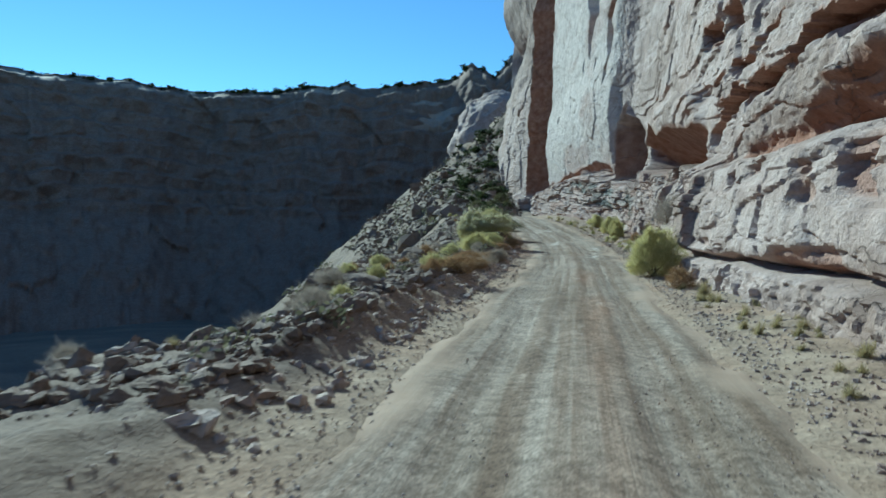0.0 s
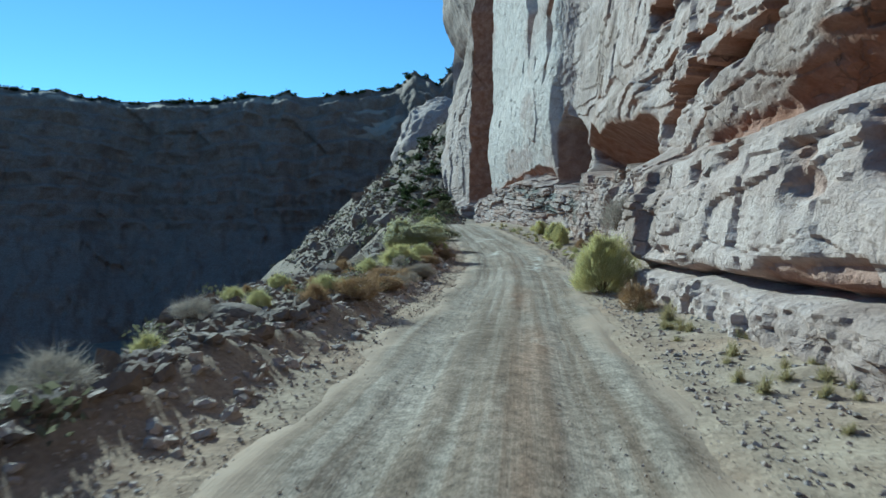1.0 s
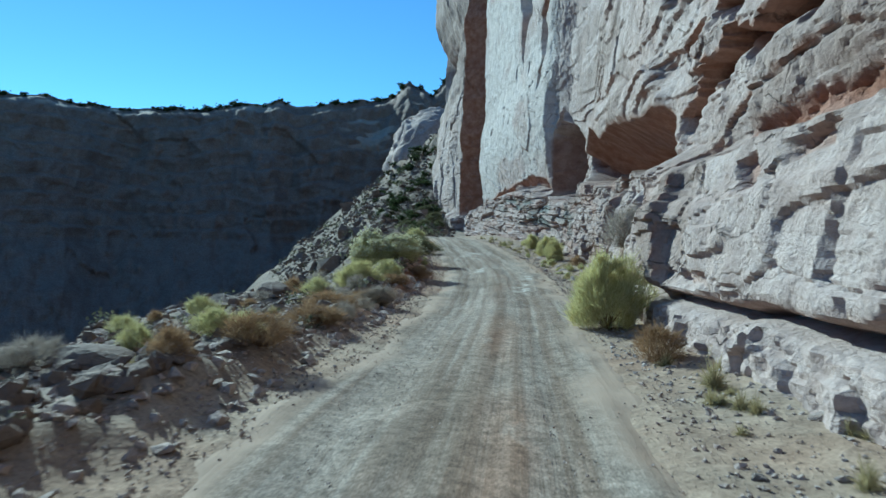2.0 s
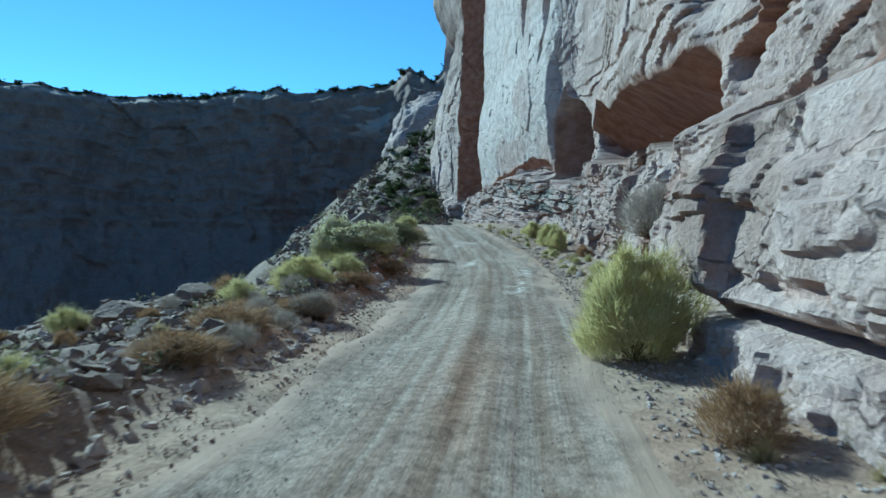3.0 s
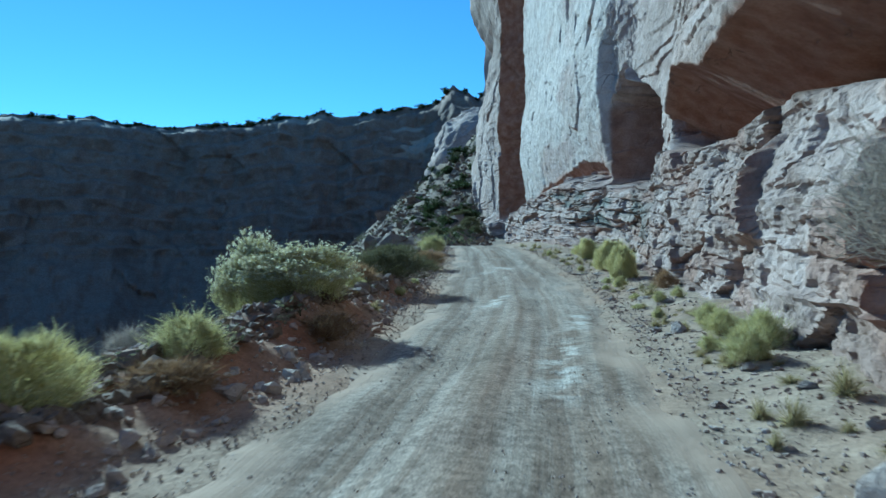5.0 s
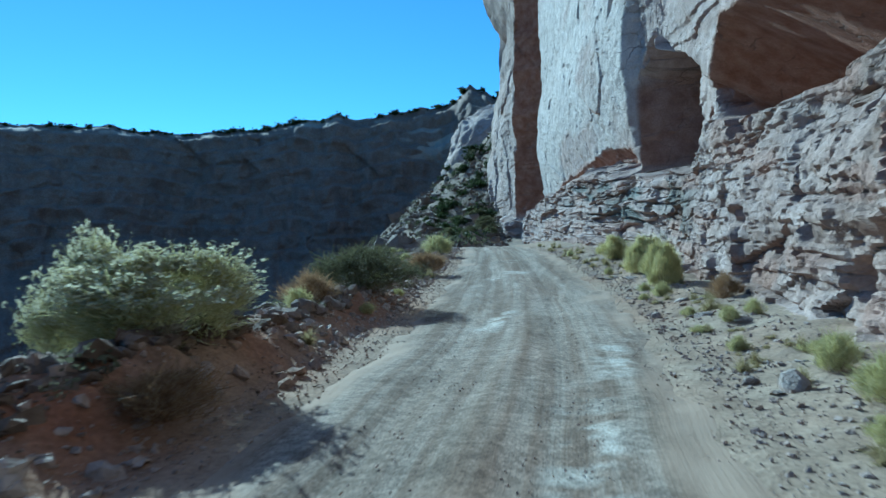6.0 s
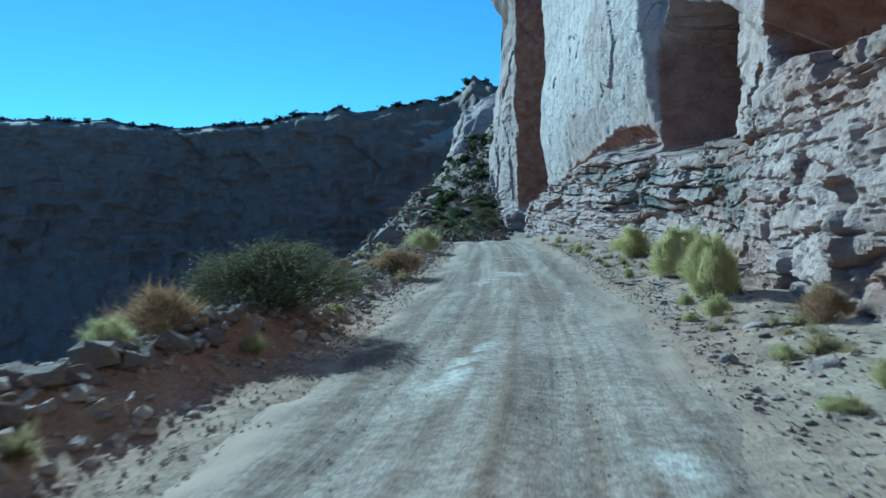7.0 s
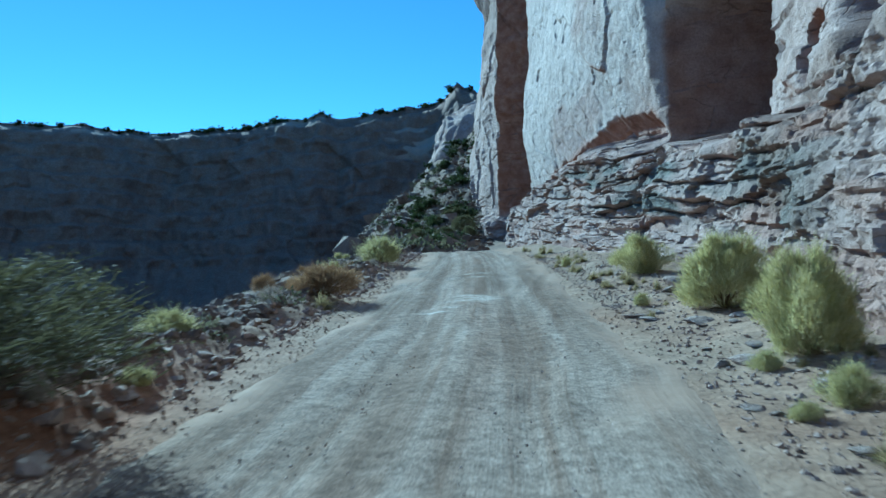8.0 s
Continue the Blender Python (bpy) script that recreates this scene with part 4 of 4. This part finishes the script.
for i in range(95):
    y = rng.choice((rng.uniform(6, 26), rng.uniform(9, 72)))
    x = float(road_x(y) - road_half(y)) - rng.uniform(0.5, 5.0)
    kind = rng.choice(("grass_tuft", "sage_shrub", "dry_shrub", "bare_shrub", "bare_shrub"))
    s = rng.uniform(0.25, 0.7)
    plant(kind, x, y, s, s * rng.uniform(0.55, 0.9), "small shrub among stones on the bank", "shrub", "brush on the bank", variant=i)


def juniper_meshes(seed):
    """A squat desert juniper, one metre high: twisted trunk with limbs, and a crown of many small sprays."""
    rng = np.random.default_rng(seed)
    trunk = blades(9, rng, 0.32, 0.7, 0.035, 0.35, (0, 0.01), 0.0, 4, 0.4)
    tufts = rng.normal(0, 1, (26, 3)) * np.array([0.24, 0.24, 0.20]) + np.array([0, 0, 0.46])
    tufts[:, 2] = np.clip(tufts[:, 2] - 0.12, 0.06, 1.0)
    c = np.repeat(tufts, 60, 0) + rng.normal(0, 0.075, (26 * 60, 3))
    return soup_mesh("trunk", trunk[0], trunk[1], BARK), soup_mesh("crown", *flecks(c, rng, 0.05), JUNIPER)


JUNIPERS = [juniper_meshes(700 + i) for i in range(4)]
JMASTER = []
for i in range(10):
    y = rng.uniform(76, 98)
    x = -6.5 - (y - 74) * 0.13 - rng.uniform(0, 6.0)
    s = rng.uniform(0.8, 1.7)
    plant("dark_shrub", x, y, s * 1.2, s * 0.8, "dark green shrub at the foot of the far slope", group="shrubs on the far slope")
for t, c in JUNIPERS:
    JMASTER.append(None)


def juniper(i, x, y, z, high, wide, label, group):
    t, c = JUNIPERS[i % 4]
    m = pose(x, y, z, 0, 0, (i * 77) % 360)
    if JMASTER[i % 4] is None:
        ob = new("juniper")
        part("trunk", t, ob), part("crown", c, ob)
        JMASTER[i % 4] = ob
    else:
        ob = copy_thing(JMASTER[i % 4], m)
    ob.matrix_basis = m @ Matrix.Diagonal((wide, wide, high, 1))
    return tagged(ob, label, "tree", group)


for i in range(270):
    a = rng.uniform(-56, -6)
    j = int(np.argmin(np.abs(ma - a)))
    s = rng.uniform(0.9, 2.5) * (1.6 if i % 17 == 0 else 1)
    k2 = rng.choice((0, 0, 0, 1))
    r = float(mr[j] + back[-1][j] + (rng.uniform(-4, 3) if k2 == 0 else rng.uniform(4, 12)))
    juniper(i, math.sin(radians(a)) * r, math.cos(radians(a)) * r, float(rim_z[j]) - (1.2 if k2 == 0 else 0.5), s, s * rng.uniform(0.9, 1.5), "small dark juniper on the canyon rim", "junipers on the rim")
for i in range(70):
    y = rng.uniform(74, 150)
    x = rng.uniform(-12 - (y - 76) * 0.28, -8.5 - (y - 76) * 0.12)
    s = rng.uniform(0.7, 1.7)
    juniper(i, x, y, float(ground_z(x, y)) - 0.1, s, s * rng.uniform(1.0, 1.5), "dark juniper on the stony slope", "junipers on the slope")


# ---------------------------------------------------------------- fallen stones
def stone_mesh(seed, mat=BOULDER):
    bm = bmesh.new()
    bmesh.ops.create_icosphere(bm, subdivisions=3, radius=0.5)
    r = random.Random(seed)
    planes = [(Vector((r.gauss(0, 1), r.gauss(0, 1), r.gauss(0, 1))).normalized(), r.uniform(0.24, 0.42)) for _ in range(11)]
    for v in bm.verts:
        for n, d in planes:
            over = v.co.dot(n) - d
            if over > 0:
                v.co -= n * over * 0.94
        v.co += v.co.normalized() * 0.03 * noise.noise(v.co * 6 + Vector((seed, 0, 0)))
    me = bpy.data.meshes.new("rock")
    bm.to_mesh(me)
    bm.free()
    me.materials.append(mat)
    return me


STONES = [stone_mesh(800 + i) for i in range(7)]
DARK_STONES = [stone_mesh(820 + i, VARNISHED) for i in range(7)]


def stone(i, x, y, size, flat, label, group="", z=None):
    ob = new("rock", STONES[i % 7])
    zz = float(ground_z(x, y)) if z is None else z
    ob.matrix_world = pose(x, y, zz + size * flat * 0.12, (i * 31) % 24 - 12, (i * 17) % 24 - 12, (i * 67) % 360) @ Matrix.Diagonal((size, size * 0.8, size * flat, 1))
    return tagged(ob, label, "rock", group)


stone(0, 2.5, 23.4, 0.62, 0.95, "angular grey-white sandstone block beside the road")
stone(1, 2.45, 22.7, 0.42, 0.6, "small pale sandstone block beside the road")
stone(2, 2.7, 22.4, 0.9, 0.7, "rounded pale sandstone boulder at the cliff foot")
stone(3, 1.55, 47.4, 0.55, 0.5, "pale sandstone slab leaning beside the road")
stone(4, 1.75, 48.3, 0.75, 0.45, "pale sandstone slab leaning beside the road")
for i in range(60):
    y = rng.uniform(8, 62)
    x = float(road_x(y) + road_half(y)) + rng.uniform(0.1, 1.3)
    stone(i, x, y, rng.uniform(0.07, 0.22) * (1.9 if i % 12 == 0 else 1), rng.uniform(0.4, 0.8), "pale sandstone fragment at the cliff foot", "stones at the cliff foot")
for i in range(110):
    y = rng.uniform(8, 66)
    x = float(road_x(y) - road_half(y)) - rng.uniform(0.4, 7.5)
    stone(i, x, y, rng.uniform(0.09, 0.24) * (1.9 if i % 14 == 0 else 1), rng.uniform(0.4, 0.7), "angular sandstone rubble on the bank", "rubble on the bank")
for i in range(34):
    y = rng.uniform(34.5, 47)
    x = float(road_x(y) + road_half(y)) + rng.uniform(0.0, 1.6)
    stone(i, x, y, rng.uniform(0.15, 0.48), rng.uniform(0.18, 0.32), "flat pale sandstone slab lying at the road edge", "flat stones at the road edge")


for i in range(60):
    y = rng.uniform(15, 62)
    x = float(road_x(y) - shelf_edge(y)) + rng.uniform(-1.6, 1.4)
    ob = stone(i, x, y, rng.uniform(0.45, 1.5), rng.uniform(0.35, 0.7), "dark weathered sandstone block on the canyon edge", "blocks on the canyon edge", z=float(ground_z(x, y)) - 0.15)
    ob.data = DARK_STONES[i % 7]

def pebbles(name, n, place, sizes, seed, mat, label):
    """Loose small angular stones, far too many to count."""
    r = np.random.default_rng(seed)
    g = (1 + 5 ** 0.5) / 2
    base = np.array([(-1, g, 0), (1, g, 0), (-1, -g, 0), (1, -g, 0), (0, -1, g), (0, 1, g), (0, -1, -g), (0, 1, -g), (g, 0, -1), (g, 0, 1), (-g, 0, -1), (-g, 0, 1)]) / 1.9
    tri = np.array([(0, 11, 5), (0, 5, 1), (0, 1, 7), (0, 7, 10), (0, 10, 11), (1, 5, 9), (5, 11, 4), (11, 10, 2), (10, 7, 6), (7, 1, 8),
                    (3, 9, 4), (3, 4, 2), (3, 2, 6), (3, 6, 8), (3, 8, 9), (4, 9, 5), (2, 4, 11), (6, 2, 10), (8, 6, 7), (9, 8, 1)])
    x, y, z = place(r, n)
    s = sizes[0] * (sizes[1] / sizes[0]) ** (r.random(n) ** 2.4)
    shape = base[None] * np.stack([r.uniform(0.5, 1.0, n), r.uniform(0.4, 0.8, n), r.uniform(0.25, 0.55, n)], -1)[:, None] + r.uniform(-0.2, 0.2, (n, 12, 3))
    a, t, u = r.uniform(0, 6.283, n)[:, None], r.normal(0, 0.3, n)[:, None], r.normal(0, 0.3, n)[:, None]
    px, py, pz = shape[..., 0], shape[..., 1], shape[..., 2]
    py, pz = py * np.cos(t) - pz * np.sin(t), py * np.sin(t) + pz * np.cos(t)
    px, pz = px * np.cos(u) - pz * np.sin(u), px * np.sin(u) + pz * np.cos(u)
    px, py = px * np.cos(a) - py * np.sin(a), px * np.sin(a) + py * np.cos(a)
    k = s[:, None]
    v = np.stack([px * k + x[:, None], py * k + y[:, None], pz * k + (z + s * 0.12)[:, None]], -1).reshape(-1, 3)
    f = (tri[None] + (np.arange(n) * 12)[:, None, None]).reshape(-1, 3)
    return tagged(new(name, soup_mesh(name, v, f, mat)), label, "stones", kind="stuff")


def on_bank(r, n):
    y = r.uniform(4, 70, n)
    x = road_x(y) - road_half(y) - 0.15 - 8 * r.random(n) ** 1.4
    return x, y, ground_z(x, y)


def on_scree(r, n):
    y = r.uniform(4, 70, n)
    x = road_x(y) - road_half(y) - 0.9 - 16 * r.random(n) ** 1.9
    return x, y, ground_z(x, y)


def on_verge(r, n):
    y = r.uniform(3, 62, n)
    x = road_x(y) + road_half(y) - 0.1 + 1.8 * r.random(n) ** 1.2
    return x, y, ground_z(x, y)


def on_shoulder(r, n):
    y = r.uniform(3, 66, n)
    x = road_x(y) + np.where(r.random(n) < 0.7, -1, 1) * (road_half(y) + r.normal(0.1, 0.42, n))
    return x, y, ground_z(x, y) + 0.01


def on_road(r, n):
    y = r.uniform(2, 56, n)
    q = r.uniform(-1, 1, n)
    return road_x(y) + q * road_half(y), y, smooth_line(road_z, y) - 0.012


def on_slope(r, n):
    y = 72 + 110 * r.random(n) ** 1.3
    x = -6.5 - (y - 72) * 0.05 - (12 + (y - 72) * 0.42) * r.random(n)
    return x, y, ground_z(x, y)


def low_brush(name, n, place, size, per, seed, mat, label):
    """Low rounded clumps of small leaves, far too many to count."""
    r = np.random.default_rng(seed)
    x, y, z = place(r, n)
    s = size[0] + (size[1] - size[0]) * r.random(n) ** 2
    d = r.normal(0, 1, (n, per, 3))
    d /= np.linalg.norm(d, axis=2)[..., None]
    d *= (r.random((n, per)) ** 0.4)[..., None] * np.array([1.0, 1.0, 0.7])
    c = (np.stack([x, y, z + 0.25 * s], -1)[:, None] + d * s[:, None, None]).reshape(-1, 3)
    return tagged(new(name, soup_mesh(name, *flecks(c, r, np.repeat(s, per) * 0.13), mat)), label, "shrubs", kind="stuff")


BRUSHWOOD = leaf_material("grey_green_brushwood", (0.085, 0.085, 0.055), (0.13, 0.128, 0.085), (0.19, 0.18, 0.125))
low_brush("slope_brush", 420, on_slope, (0.25, 1.2), 70, 908, BRUSHWOOD, "low grey-green brush dotted over the far slope")
low_brush("bank_brush", 260, on_scree, (0.10, 0.42), 70, 909, BRUSHWOOD, "low grey-green brush among the stones of the bank")
pebbles("slope_boulders", 420, on_slope, (0.5, 2.6), 906, VARNISHED, "large weathered boulders lying on the far slope")
pebbles("slope_rubble", 15000, on_slope, (0.08, 0.7), 904, VARNISHED, "grey broken boulders covering the far slope")
pebbles("scree", 30000, on_scree, (0.025, 0.26), 905, VARNISHED, "dark weathered stones strewn over the bank")
pebbles("rubble", 20000, on_bank, (0.015, 0.17), 901, BOULDER, "loose grey and red stones strewn over the bank")
pebbles("gravel", 15000, on_verge, (0.007, 0.06), 902, BOULDER, "loose pale stones and gravel along the cliff foot")
pebbles("shoulder_gravel", 26000, on_shoulder, (0.005, 0.036), 907, BOULDER, "loose pale gravel strewn along both road shoulders")
pebbles("road_gravel", 26000, on_road, (0.004, 0.020), 903, BOULDER, "scattered gravel on the dirt road")
